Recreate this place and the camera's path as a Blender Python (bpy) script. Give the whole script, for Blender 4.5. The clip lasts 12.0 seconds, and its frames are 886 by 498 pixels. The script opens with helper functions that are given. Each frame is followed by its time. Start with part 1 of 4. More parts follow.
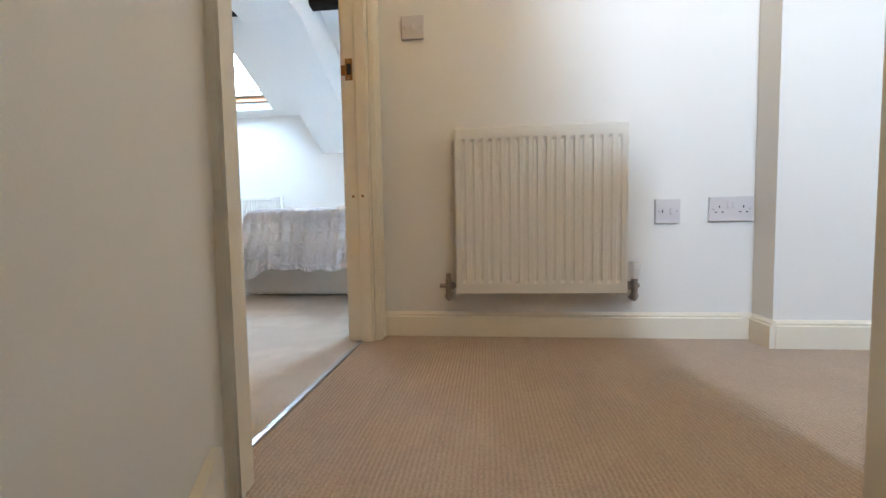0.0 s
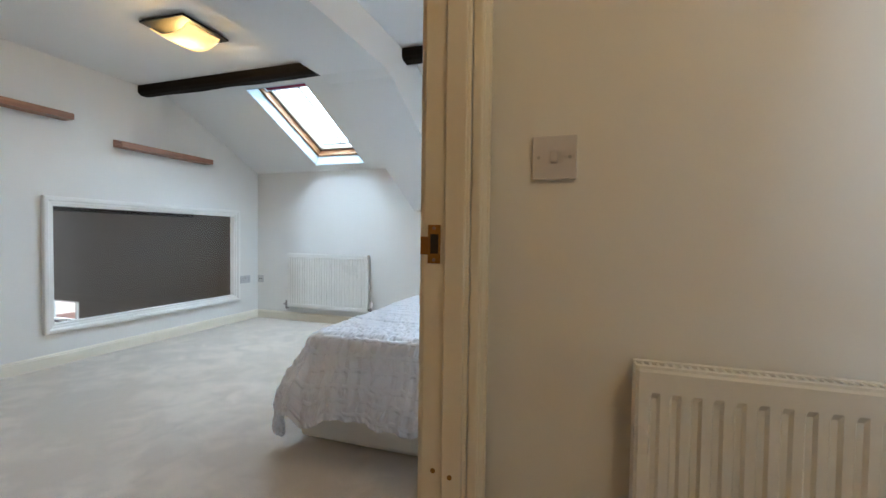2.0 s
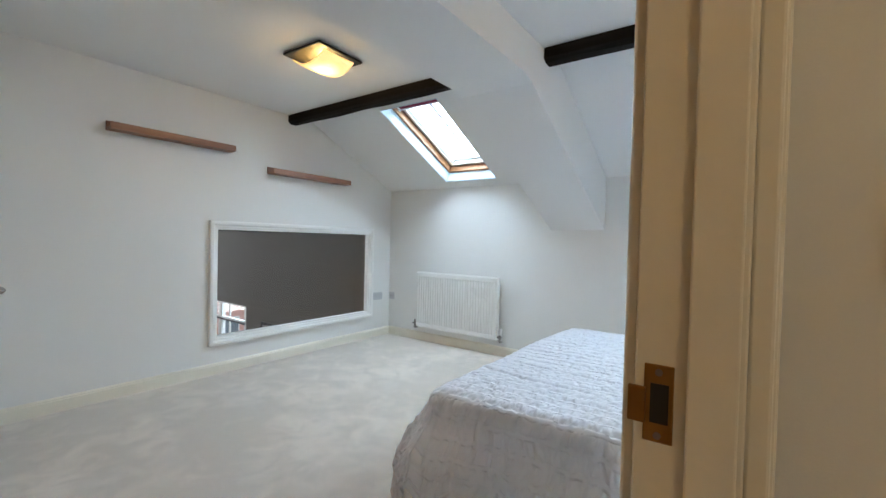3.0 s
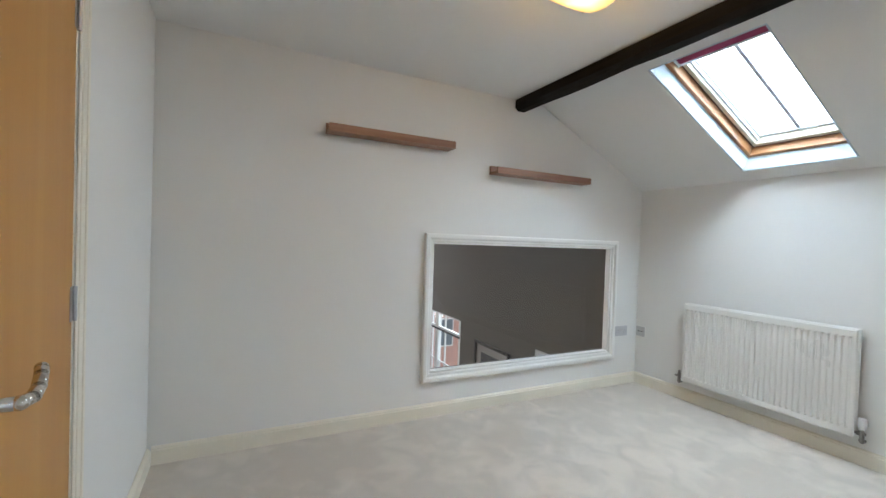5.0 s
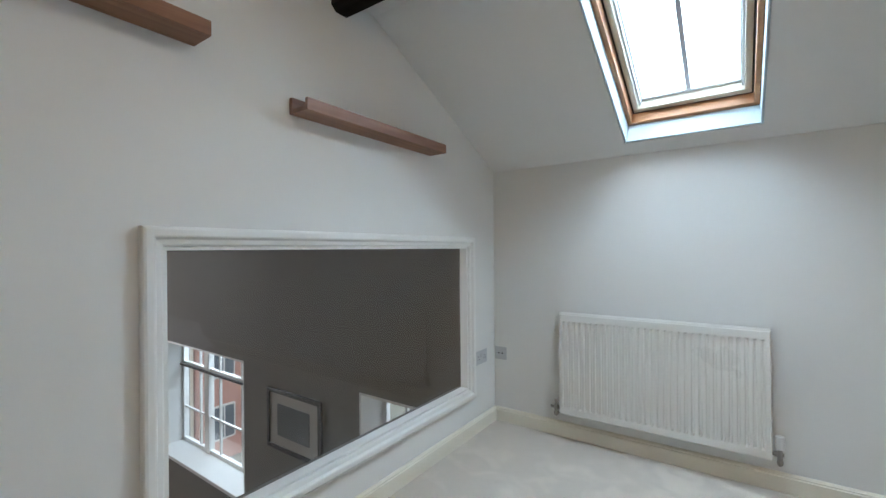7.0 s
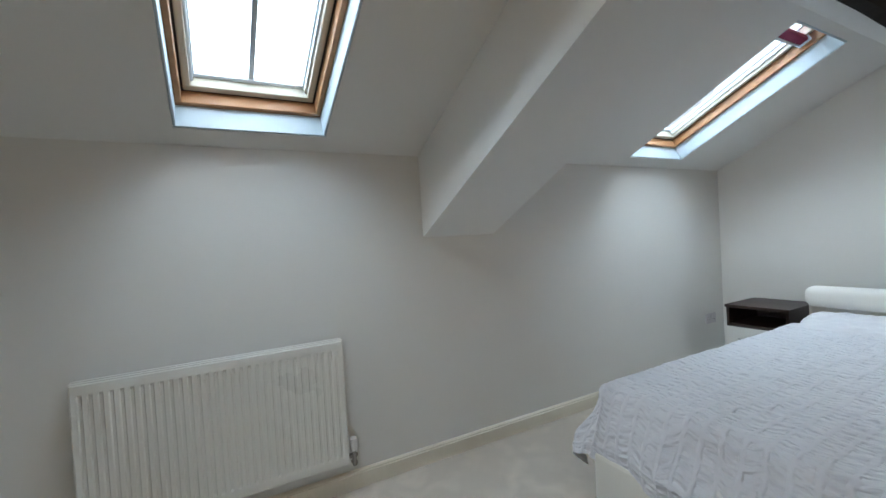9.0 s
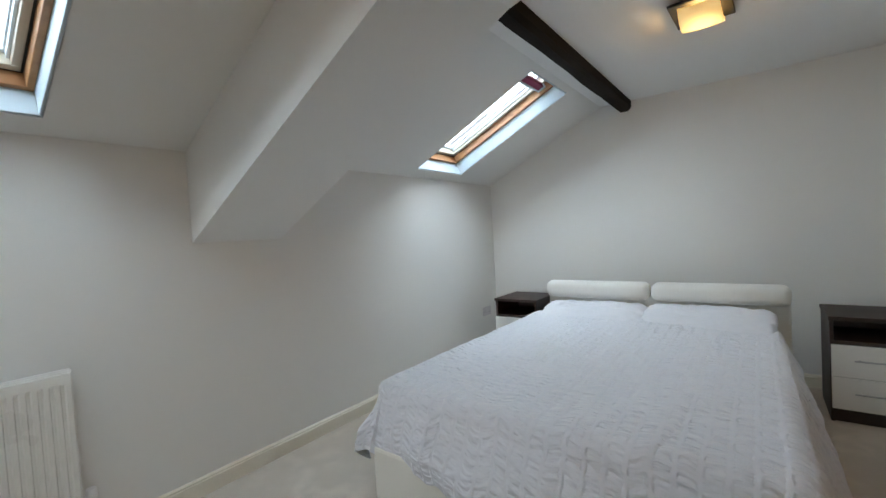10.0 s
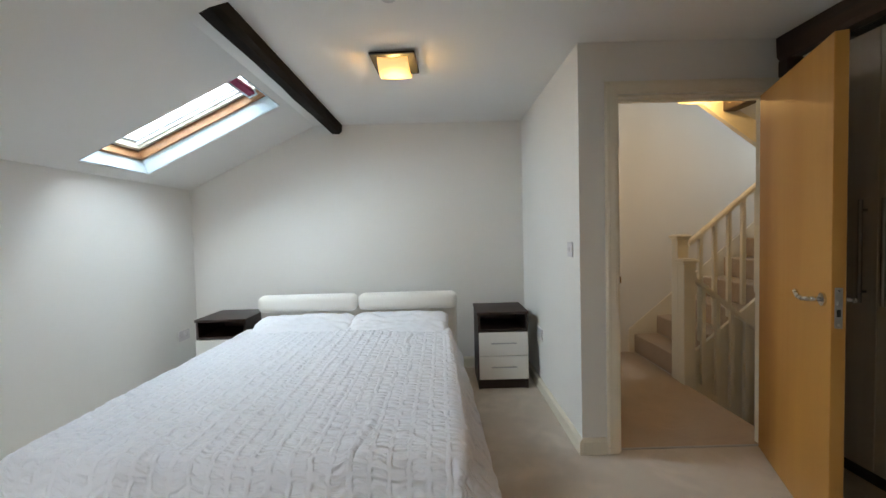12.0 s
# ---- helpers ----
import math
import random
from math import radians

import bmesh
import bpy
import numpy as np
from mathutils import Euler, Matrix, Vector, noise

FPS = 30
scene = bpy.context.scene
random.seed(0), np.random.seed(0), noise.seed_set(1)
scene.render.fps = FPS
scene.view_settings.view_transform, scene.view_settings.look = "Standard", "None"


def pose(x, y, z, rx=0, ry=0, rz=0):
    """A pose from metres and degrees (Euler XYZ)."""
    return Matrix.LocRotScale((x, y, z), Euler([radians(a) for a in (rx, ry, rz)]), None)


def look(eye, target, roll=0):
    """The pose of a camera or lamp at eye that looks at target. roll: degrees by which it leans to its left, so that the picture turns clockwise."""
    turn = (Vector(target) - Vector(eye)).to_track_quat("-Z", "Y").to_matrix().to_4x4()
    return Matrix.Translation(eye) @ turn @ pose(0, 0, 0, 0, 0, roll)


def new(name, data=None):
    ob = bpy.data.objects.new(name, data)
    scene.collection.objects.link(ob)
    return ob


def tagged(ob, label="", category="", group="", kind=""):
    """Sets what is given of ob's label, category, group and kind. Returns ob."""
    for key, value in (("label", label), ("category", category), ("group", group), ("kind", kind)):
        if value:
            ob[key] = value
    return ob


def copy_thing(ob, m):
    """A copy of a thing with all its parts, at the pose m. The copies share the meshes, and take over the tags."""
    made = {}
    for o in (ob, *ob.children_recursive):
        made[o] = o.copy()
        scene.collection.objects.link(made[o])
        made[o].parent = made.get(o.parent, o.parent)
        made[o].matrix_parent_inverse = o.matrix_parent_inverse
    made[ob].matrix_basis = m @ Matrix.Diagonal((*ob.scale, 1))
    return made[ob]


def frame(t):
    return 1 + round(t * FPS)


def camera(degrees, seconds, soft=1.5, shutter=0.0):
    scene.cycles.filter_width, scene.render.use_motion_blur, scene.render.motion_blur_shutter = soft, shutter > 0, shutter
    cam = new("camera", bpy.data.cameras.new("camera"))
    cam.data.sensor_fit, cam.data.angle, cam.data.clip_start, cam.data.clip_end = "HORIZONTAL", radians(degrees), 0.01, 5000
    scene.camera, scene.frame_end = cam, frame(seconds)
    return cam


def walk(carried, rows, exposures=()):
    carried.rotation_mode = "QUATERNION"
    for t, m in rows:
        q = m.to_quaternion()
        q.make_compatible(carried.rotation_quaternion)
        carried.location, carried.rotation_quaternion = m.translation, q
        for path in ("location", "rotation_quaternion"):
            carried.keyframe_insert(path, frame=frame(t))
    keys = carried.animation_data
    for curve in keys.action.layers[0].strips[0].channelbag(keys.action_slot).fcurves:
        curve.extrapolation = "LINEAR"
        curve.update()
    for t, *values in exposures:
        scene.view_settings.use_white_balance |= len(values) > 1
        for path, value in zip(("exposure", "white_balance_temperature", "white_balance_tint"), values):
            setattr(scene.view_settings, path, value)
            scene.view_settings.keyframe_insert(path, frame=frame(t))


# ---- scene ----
cam = camera(93.3, 12.0)
PATH = [
    (0, (-0.905, 1.059, 0.43), (-1.112, 3.045, 0.305), -1.0),
    (0.5, (-0.911, 1.371, 0.69), (-0.969, 3.368, 0.606), 0.0),
    (1, (-0.902, 1.544, 0.8), (-1.082, 3.534, 0.727), 0.5),
    (1.5, (-0.978, 1.651, 0.901), (-1.375, 3.61, 0.837), 0.7),
    (2, (-1.109, 1.768, 0.991), (-1.743, 3.664, 0.93), 0.8),
    (2.5, (-1.208, 1.891, 1.054), (-2.111, 3.675, 1.005), 1.2),
    (3, (-1.319, 2.083, 1.127), (-2.489, 3.704, 1.088), 1.4),
    (3.5, (-1.468, 2.203, 1.166), (-2.857, 3.641, 1.136), 1.6),
    (5.5, (-2.529, 2.644, 1.196), (-4.345, 3.481, 1.155), 2.0),
    (6, (-2.841, 2.746, 1.189), (-4.563, 3.762, 1.158), 1.4),
    (6.5, (-3.149, 2.972, 1.176), (-4.653, 4.29, 1.159), 0.4),
    (7, (-3.4, 3.22, 1.171), (-4.551, 4.856, 1.172), -0.5),
    (7.2, (-3.505, 3.303, 1.18), (-4.467, 5.056, 1.165), -1.0),
    (8.8, (-3.749, 3.682, 1.223), (-3.006, 5.539, 1.186), -3.3),
    (9, (-3.786, 3.694, 1.229), (-2.83, 5.45, 1.186), -3.4),
    (9.5, (-3.745, 3.615, 1.231), (-2.433, 5.123, 1.175), -3.4),
    (10, (-3.677, 3.553, 1.225), (-2.082, 4.757, 1.152), -3.3),
    (10.5, (-3.583, 3.426, 1.221), (-1.796, 4.321, 1.136), -3.0),
    (11, (-3.546, 3.38, 1.254), (-1.621, 3.913, 1.149), -2.7),
    (11.5, (-3.598, 3.429, 1.253), (-1.612, 3.645, 1.16), -2.1),
    (12, (-3.688, 3.511, 1.263), (-1.69, 3.501, 1.179), -1.5),
]
# the clip's camera meters darker as the bright bedroom fills its picture
EXPOSURES = [(0, 1.19, 5420, 10), (0.5, 0.66, 5650, 10), (1.0, 0.47, 5800, 10), (1.5, 0.42, 5850, 10), (2.5, 0.37, 5750, 9), (3.5, 0.35, 6000, 10), (5.5, 0.27, 6200, 12), (6.5, 0.15, 6000, 10), (7.2, -0.05, 6000, 10), (8.8, -0.6, 6300, 11), (9.5, -0.63, 6450, 11), (10.5, -0.35, 6650, 13), (12, -0.14, 6780, 12)]
walk(cam, [(t, look(eye, target, roll)) for t, eye, target, roll in PATH], EXPOSURES)

# ---- world and light ----
world = bpy.data.worlds.new("sky")
scene.world = world
world.use_nodes = True
wn, wl = world.node_tree.nodes, world.node_tree.links
sky = wn.new("ShaderNodeTexSky")
sky.sky_type, sky.sun_disc = "NISHITA", False
sky.sun_elevation, sky.sun_rotation = radians(48), radians(200)
sky.air_density, sky.dust_density, sky.ozone_density = 1.0, 6.0, 1.0
cloud = wn.new("ShaderNodeMix")
cloud.data_type = "RGBA"
cloud.inputs[0].default_value = 0.7
cloud.inputs[7].default_value = (9.5, 9.8, 10.2, 1)
wl.new(sky.outputs[0], cloud.inputs[6])
wl.new(cloud.outputs[2], wn["Background"].inputs[0])
wn["Background"].inputs[1].default_value = 0.12


def lamp(name, kind, place, target, energy, colour, **settings):
    data = bpy.data.lights.new(name, kind)
    data.energy, data.color = energy, colour
    if kind == "AREA":
        data.shape, data.size, data.size_y = "RECTANGLE", settings["size"], settings["size_y"]
    elif kind == "SUN":
        data.angle = radians(settings["angle"])
    else:
        data.shadow_soft_size = settings["soft"]
    ob = new(name, data)
    ob.matrix_world = look(place, target)
    return ob


lamp("sun", "SUN", (0, 0, 8), (-2.7, 7.5, 0), 1.0, (0.96, 0.98, 1.0), angle=25)

# the plan, in metres
WEST, EAST, NORTH, KNEE, CEIL = -4.775, 0.168, 5.785, 1.70, 2.255
PITCH = 0.481                                   # rise per metre of the sloping ceiling
TOP_Y = NORTH - (CEIL - KNEE) / PITCH           # where the slope meets the flat ceiling
SLOPE = math.atan(PITCH)
OUT = Vector((0, math.sin(SLOPE), math.cos(SLOPE)))
DOOR_IN, DOOR_OUT = -1.403, -1.315               # faces of the wall with the bedroom door
OPEN_S, OPEN_N, OPEN_H = 1.697, 2.543, 1.975
ALCOVE, LAND_N = 2.75, 2.635
STAIR_TOP = 1.59
SOUTH = 2.175


def on_slope(x, y, lift=0.0):
    return Vector((x, y, KNEE + (NORTH - y) * PITCH)) + OUT * lift


SKYLIGHTS = [(-3.905, -3.293), (-1.132, -0.513)]
SKY_Y0, SKY_Y1 = 4.68, 5.692
for i, (x0, x1) in enumerate(SKYLIGHTS):
    c = on_slope((x0 + x1) / 2, (SKY_Y0 + SKY_Y1) / 2, 0.45)
    lamp("skylight_daylight", "AREA", c, c - OUT, 96 if i == 0 else 126, (0.71, 0.885, 1.0), size=1.1, size_y=1.5)
lamp("stair_daylight", "AREA", (0.1, -2.22, 2.95), (0.2, 2.5, -0.6), 110, (0.80, 0.915, 1.0), size=0.55, size_y=1.3)
for x, wide in ((-8.585, 1.9), (-5.47, 0.8)):
    lamp("lower_window_daylight", "AREA", (x, 6.3, 0.75), (x, 5.6, -1.2), 34 * wide, (0.74, 0.90, 1.0), size=wide, size_y=0.7)
# Warm fill added for the lower room, through an opening out of view
lamp("unseen_opening_fill", "AREA", (-13.53, 3.0, 0.2), (-9.0, 3.2, 0.2), 130, (1.0, 0.93, 0.85), size=3.4, size_y=2.6)
# the bulbs of the three ceiling lights
for place, watts in (((-3.47, 3.75), 4.8), ((-1.235, 3.745), 4.4), ((-0.58, 1.60), 9.8)):
    lamp("ceiling_bulb", "POINT", (*place, CEIL - 0.068), (*place, 0), watts, (1.0, 0.615, 0.21), soft=0.03)

# ---- materials ----


def material(name, colour, rough=0.6, metal=0.0, grain=0.0, grain_scale=200.0, stain=0.0, stain_scale=3.0, bump=0.0,
             stretch=(1, 1, 1), coat=0.0, sheen=0.0):
    """A procedural surface: base colour with grain and stains at two scales, and fine relief."""
    m = bpy.data.materials.new(name)
    m.use_nodes = True
    n, l = m.node_tree.nodes, m.node_tree.links
    b = n["Principled BSDF"]
    b.inputs["Metallic"].default_value = metal
    b.inputs["Coat Weight"].default_value = coat
    b.inputs["Sheen Weight"].default_value = sheen
    tc, mp = n.new("ShaderNodeTexCoord"), n.new("ShaderNodeMapping")
    mp.inputs["Scale"].default_value = stretch
    l.new(tc.outputs["Object"], mp.inputs["Vector"])
    fine, broad = n.new("ShaderNodeTexNoise"), n.new("ShaderNodeTexNoise")
    fine.inputs["Scale"].default_value, fine.inputs["Detail"].default_value = grain_scale, 3
    broad.inputs["Scale"].default_value, broad.inputs["Detail"].default_value = stain_scale, 4
    l.new(mp.outputs[0], fine.inputs["Vector"])
    l.new(mp.outputs[0], broad.inputs["Vector"])
    last = None
    for tex, amount in ((broad, stain), (fine, grain)):
        mix = n.new("ShaderNodeMix")
        mix.data_type = "RGBA"
        dark = [c * (1 - amount) for c in colour]
        light = [min(1, c * (1 + amount)) for c in colour]
        if last is None:
            mix.inputs[6].default_value, mix.inputs[7].default_value = (*dark, 1), (*light, 1)
            l.new(tex.outputs[0], mix.inputs[0])
        else:
            ramp = n.new("ShaderNodeMapRange")
            ramp.inputs[3].default_value, ramp.inputs[4].default_value = 1 - amount, 1 + amount
            l.new(tex.outputs[0], ramp.inputs[0])
            mix.blend_type = "MULTIPLY"
            mix.inputs[0].default_value = 1
            l.new(last.outputs[2], mix.inputs[6])
            l.new(ramp.outputs[0], mix.inputs[7])
        last = mix
    l.new(last.outputs[2], b.inputs["Base Color"])
    rr = n.new("ShaderNodeMapRange")
    rr.inputs[3].default_value, rr.inputs[4].default_value = max(0.02, rough - 0.08), min(1, rough + 0.08)
    l.new(broad.outputs[0], rr.inputs[0])
    l.new(rr.outputs[0], b.inputs["Roughness"])
    if bump:
        bp = n.new("ShaderNodeBump")
        bp.inputs["Strength"].default_value, bp.inputs["Distance"].default_value = bump, 0.004
        l.new(fine.outputs[0], bp.inputs["Height"])
        l.new(bp.outputs[0], b.inputs["Normal"])
    return m


def wood(name, colour, dark, rough=0.45, axis=0, scale=9.0, coat=0.0):
    """Wood with grain along one axis."""
    m = material(name, colour, rough, grain=0.12, grain_scale=60, bump=0.12, coat=coat,
                 stretch=[0.08 if a == axis else 1.0 for a in range(3)])
    n, l = m.node_tree.nodes, m.node_tree.links
    b = n["Principled BSDF"]
    mp = n["Mapping"]
    wave = n.new("ShaderNodeTexNoise")
    wave.inputs["Scale"].default_value, wave.inputs["Detail"].default_value, wave.inputs["Distortion"].default_value = scale, 6, 1.2
    l.new(mp.outputs[0], wave.inputs["Vector"])
    ramp = n.new("ShaderNodeValToRGB")
    ramp.color_ramp.elements[0].position, ramp.color_ramp.elements[1].position = 0.35, 0.68
    ramp.color_ramp.elements[0].color, ramp.color_ramp.elements[1].color = (*dark, 1), (*colour, 1)
    l.new(wave.outputs[0], ramp.inputs[0])
    l.new(ramp.outputs[0], b.inputs["Base Color"])
    if rough > 0.7:
        b.inputs["Specular IOR Level"].default_value = 0.15
    return m


def carpet(name, colour, tuft, patch, rib=0.0):
    """Carpet: tufts, brushed patches where the pile lies differently, and ribs where it is a loop pile."""
    m = bpy.data.materials.new(name)
    m.use_nodes = True
    n, l = m.node_tree.nodes, m.node_tree.links
    b = n["Principled BSDF"]
    b.inputs["Roughness"].default_value, b.inputs["Sheen Weight"].default_value = 0.95, 0.25
    b.inputs["Specular IOR Level"].default_value = 0.1
    tc = n.new("ShaderNodeTexCoord")
    big, mid, fine = [n.new("ShaderNodeTexNoise") for _ in range(3)]
    for tex, s, d in ((big, 1.7, 3), (mid, 6.5, 4), (fine, tuft, 2)):
        tex.inputs["Scale"].default_value, tex.inputs["Detail"].default_value = s, d
        l.new(tc.outputs["Object"], tex.inputs["Vector"])
    mid.inputs["Distortion"].default_value = 0.7
    both = n.new("ShaderNodeMath")
    both.operation = "MULTIPLY"
    l.new(big.outputs[0], both.inputs[0])
    l.new(mid.outputs[0], both.inputs[1])
    ramp = n.new("ShaderNodeValToRGB")
    e = ramp.color_ramp.elements
    e[0].position, e[1].position = 0.2, 0.36
    e[0].color = (*[c * (1 - patch) for c in colour], 1)
    e[1].color = (*[min(1, c * (1 + patch)) for c in colour], 1)
    l.new(both.outputs[0], ramp.inputs[0])
    speck = n.new("ShaderNodeMapRange")
    speck.inputs[1].default_value, speck.inputs[2].default_value = 0.3, 0.7
    speck.inputs[3].default_value, speck.inputs[4].default_value = 0.8, 1.12
    l.new(fine.outputs[0], speck.inputs[0])
    mul = n.new("ShaderNodeMix")
    mul.data_type, mul.blend_type = "RGBA", "MULTIPLY"
    mul.inputs[0].default_value = 1
    l.new(ramp.outputs[0], mul.inputs[6])
    l.new(speck.outputs[0], mul.inputs[7])
    height = fine.outputs[0]
    colour_out = mul.outputs[2]
    if rib:
        wave = n.new("ShaderNodeTexWave")
        wave.bands_direction = "X"
        wave.inputs["Scale"].default_value, wave.inputs["Distortion"].default_value = rib, 2.5
        wave.inputs["Detail"].default_value, wave.inputs["Detail Scale"].default_value = 2, 9
        l.new(tc.outputs["Object"], wave.inputs["Vector"])
        shade = n.new("ShaderNodeMapRange")
        shade.inputs[3].default_value, shade.inputs[4].default_value = 0.9, 1.05
        l.new(wave.outputs[1], shade.inputs[0])
        again = n.new("ShaderNodeMix")
        again.data_type, again.blend_type = "RGBA", "MULTIPLY"
        again.inputs[0].default_value = 1
        l.new(colour_out, again.inputs[6])
        l.new(shade.outputs[0], again.inputs[7])
        colour_out, height = again.outputs[2], wave.outputs[1]
    l.new(colour_out, b.inputs["Base Color"])
    bp = n.new("ShaderNodeBump")
    bp.inputs["Strength"].default_value, bp.inputs["Distance"].default_value = 0.6, 0.006
    l.new(height, bp.inputs["Height"])
    l.new(bp.outputs[0], b.inputs["Normal"])
    return m


def clear_glass(name, tint, rough=0.0):
    m = bpy.data.materials.new(name)
    m.use_nodes = True
    b = m.node_tree.nodes["Principled BSDF"]
    b.inputs["Base Color"].default_value = (*tint, 1)
    b.inputs["Transmission Weight"].default_value, b.inputs["Roughness"].default_value, b.inputs["IOR"].default_value = 1.0, rough, 1.45
    return m


def glow(name, colour, strength, base):
    m = bpy.data.materials.new(name)
    m.use_nodes = True
    b = m.node_tree.nodes["Principled BSDF"]
    b.inputs["Base Color"].default_value = (*base, 1)
    b.inputs["Roughness"].default_value = 0.25
    b.inputs["Emission Color"].default_value, b.inputs["Emission Strength"].default_value = (*colour, 1), strength
    return m


def lit_shade(name, colour, base):
    """Amber glass lit from inside: brightest round the bulb at the middle of the shade."""
    m = glow(name, colour, 1.0, base)
    n, l = m.node_tree.nodes, m.node_tree.links
    tc, dist, rng = n.new("ShaderNodeTexCoord"), n.new("ShaderNodeVectorMath"), n.new("ShaderNodeMapRange")
    dist.operation = "DISTANCE"
    dist.inputs[1].default_value = (0.0, 0.0, -0.085)
    l.new(tc.outputs["Object"], dist.inputs[0])
    l.new(dist.outputs["Value"], rng.inputs[0])
    rng.interpolation_type = "SMOOTHSTEP"
    rng.inputs[1].default_value, rng.inputs[2].default_value = 0.02, 0.12
    rng.inputs[3].default_value, rng.inputs[4].default_value = 4.2, 0.85
    l.new(rng.outputs[0], n["Principled BSDF"].inputs["Emission Strength"])
    return m


def seersucker(name, colour):
    """Puckered cotton: stripes along the bed with small crosswise puckers."""
    m = material(name, colour, 0.9, grain=0.03, grain_scale=300, stain=0.02, sheen=0.3)
    n, l = m.node_tree.nodes, m.node_tree.links
    b = n["Principled BSDF"]
    tc, mp = n["Texture Coordinate"], n.new("ShaderNodeMapping")
    mp.inputs["Scale"].default_value = (1.0, 0.35, 1.0)
    l.new(tc.outputs["UV"], mp.inputs["Vector"])
    pucker = n.new("ShaderNodeTexNoise")
    pucker.inputs["Scale"].default_value, pucker.inputs["Detail"].default_value = 36, 1.5
    l.new(mp.outputs[0], pucker.inputs["Vector"])
    stripe = n.new("ShaderNodeTexWave")
    stripe.bands_direction = "Y"
    stripe.inputs["Scale"].default_value, stripe.inputs["Distortion"].default_value = 4.83, 1.2
    stripe.inputs["Detail Scale"].default_value = 4
    soft = n.new("ShaderNodeMapRange")
    soft.inputs[1].default_value, soft.inputs[2].default_value = 0.72, 0.96
    l.new(tc.outputs["UV"], stripe.inputs["Vector"])
    mul = n.new("ShaderNodeMix")
    mul.inputs[3].default_value = 0.8
    sharp = n.new("ShaderNodeMapRange")
    sharp.inputs[1].default_value, sharp.inputs[2].default_value = 0.36, 0.64
    l.new(pucker.outputs[0], sharp.inputs[0])
    l.new(sharp.outputs[0], mul.inputs[2])
    l.new(stripe.outputs[1], soft.inputs[0])
    l.new(soft.outputs[0], mul.inputs[0])
    bp = n.new("ShaderNodeBump")
    bp.inputs["Strength"].default_value, bp.inputs["Distance"].default_value = 0.8, 0.012
    l.new(mul.outputs[0], bp.inputs["Height"])
    l.new(bp.outputs[0], b.inputs["Normal"])
    return m


PAINT = material("white_wall_paint", (0.76, 0.75, 0.722), 0.85, grain=0.015, grain_scale=350, stain=0.015, stain_scale=2, bump=0.06)
CEIL_PAINT = material("white_ceiling_paint", (0.77, 0.765, 0.745), 0.9, grain=0.015, grain_scale=300, stain=0.015, bump=0.05)
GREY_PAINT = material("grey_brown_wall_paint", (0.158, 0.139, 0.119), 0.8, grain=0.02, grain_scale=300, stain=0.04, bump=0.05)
CREAM = material("cream_gloss_paint", (0.77, 0.72, 0.61), 0.38, grain=0.02, grain_scale=80, stain=0.04, stain_scale=5, bump=0.05)
WHITE_TRIM = material("white_satin_paint", (0.80, 0.79, 0.76), 0.35, grain=0.015, grain_scale=80, stain=0.02, bump=0.04)
CARPET = carpet("pale_beige_carpet", (0.62, 0.545, 0.465), 260, 0.09)
LAND_CARPET = carpet("tan_loop_carpet", (0.52, 0.395, 0.285), 300, 0.05, rib=32)
BLACK_BEAM = wood("black_stained_timber", (0.014, 0.011, 0.010), (0.006, 0.005, 0.005), 0.75, axis=0, scale=14)
BROWN_BEAM = wood("dark_brown_timber", (0.05, 0.022, 0.014), (0.02, 0.01, 0.008), 0.5, axis=0, scale=14)
SHELF_OAK = wood("walnut_brown_wood", (0.33, 0.165, 0.095), (0.20, 0.09, 0.05), 0.5, axis=1, scale=16)
PINE = wood("varnished_pine", (0.43, 0.21, 0.088), (0.34, 0.155, 0.06), 0.5, axis=0, scale=12, coat=0.1)
VENEER = wood("honey_oak_veneer", (0.50, 0.245, 0.052), (0.45, 0.205, 0.038), 0.5, axis=2, scale=5, coat=0.08)
WENGE = wood("dark_wenge_veneer", (0.034, 0.018, 0.014), (0.016, 0.009, 0.008), 0.5, axis=1, scale=18)
ENAMEL = material("white_radiator_enamel", (0.78, 0.77, 0.73), 0.3, grain=0.01, grain_scale=60, stain=0.015)
PLASTIC = material("white_plastic", (0.74, 0.73, 0.72), 0.35, grain=0.01, stain=0.01)
PLATE_PLASTIC = material("off_white_plate_plastic", (0.60, 0.575, 0.59), 0.35, grain=0.01, stain=0.01)
GREY_PLASTIC = material("light_grey_plastic", (0.52, 0.52, 0.53), 0.4, grain=0.01, stain=0.01)
DARK = material("dark_slot", (0.015, 0.015, 0.015), 0.6)
CHROME = material("brushed_chrome", (0.62, 0.62, 0.62), 0.22, metal=1.0, grain=0.03, grain_scale=90)
STEEL = material("brushed_steel", (0.45, 0.45, 0.46), 0.35, metal=1.0, grain=0.04, grain_scale=90)
OLD_METAL = material("tarnished_pipe_metal", (0.30, 0.28, 0.26), 0.4, metal=1.0, grain=0.15, grain_scale=50, stain=0.25, stain_scale=20)
BRASS = material("worn_brass", (0.33, 0.19, 0.07), 0.35, metal=1.0, grain=0.1, grain_scale=40, stain=0.2, stain_scale=25)
IVORY = material("ivory_faux_leather", (0.80, 0.785, 0.735), 0.45, grain=0.03, grain_scale=240, stain=0.03, bump=0.15)
COTTON = seersucker("white_seersucker_cotton", (0.72, 0.73, 0.785))
PILLOW = material("white_pillow_cotton", (0.75, 0.755, 0.80), 0.9, grain=0.03, grain_scale=40, stain=0.03, bump=0.5, sheen=0.3)
GLOSS = material("white_gloss_laminate", (0.80, 0.79, 0.76), 0.18, stain=0.01)
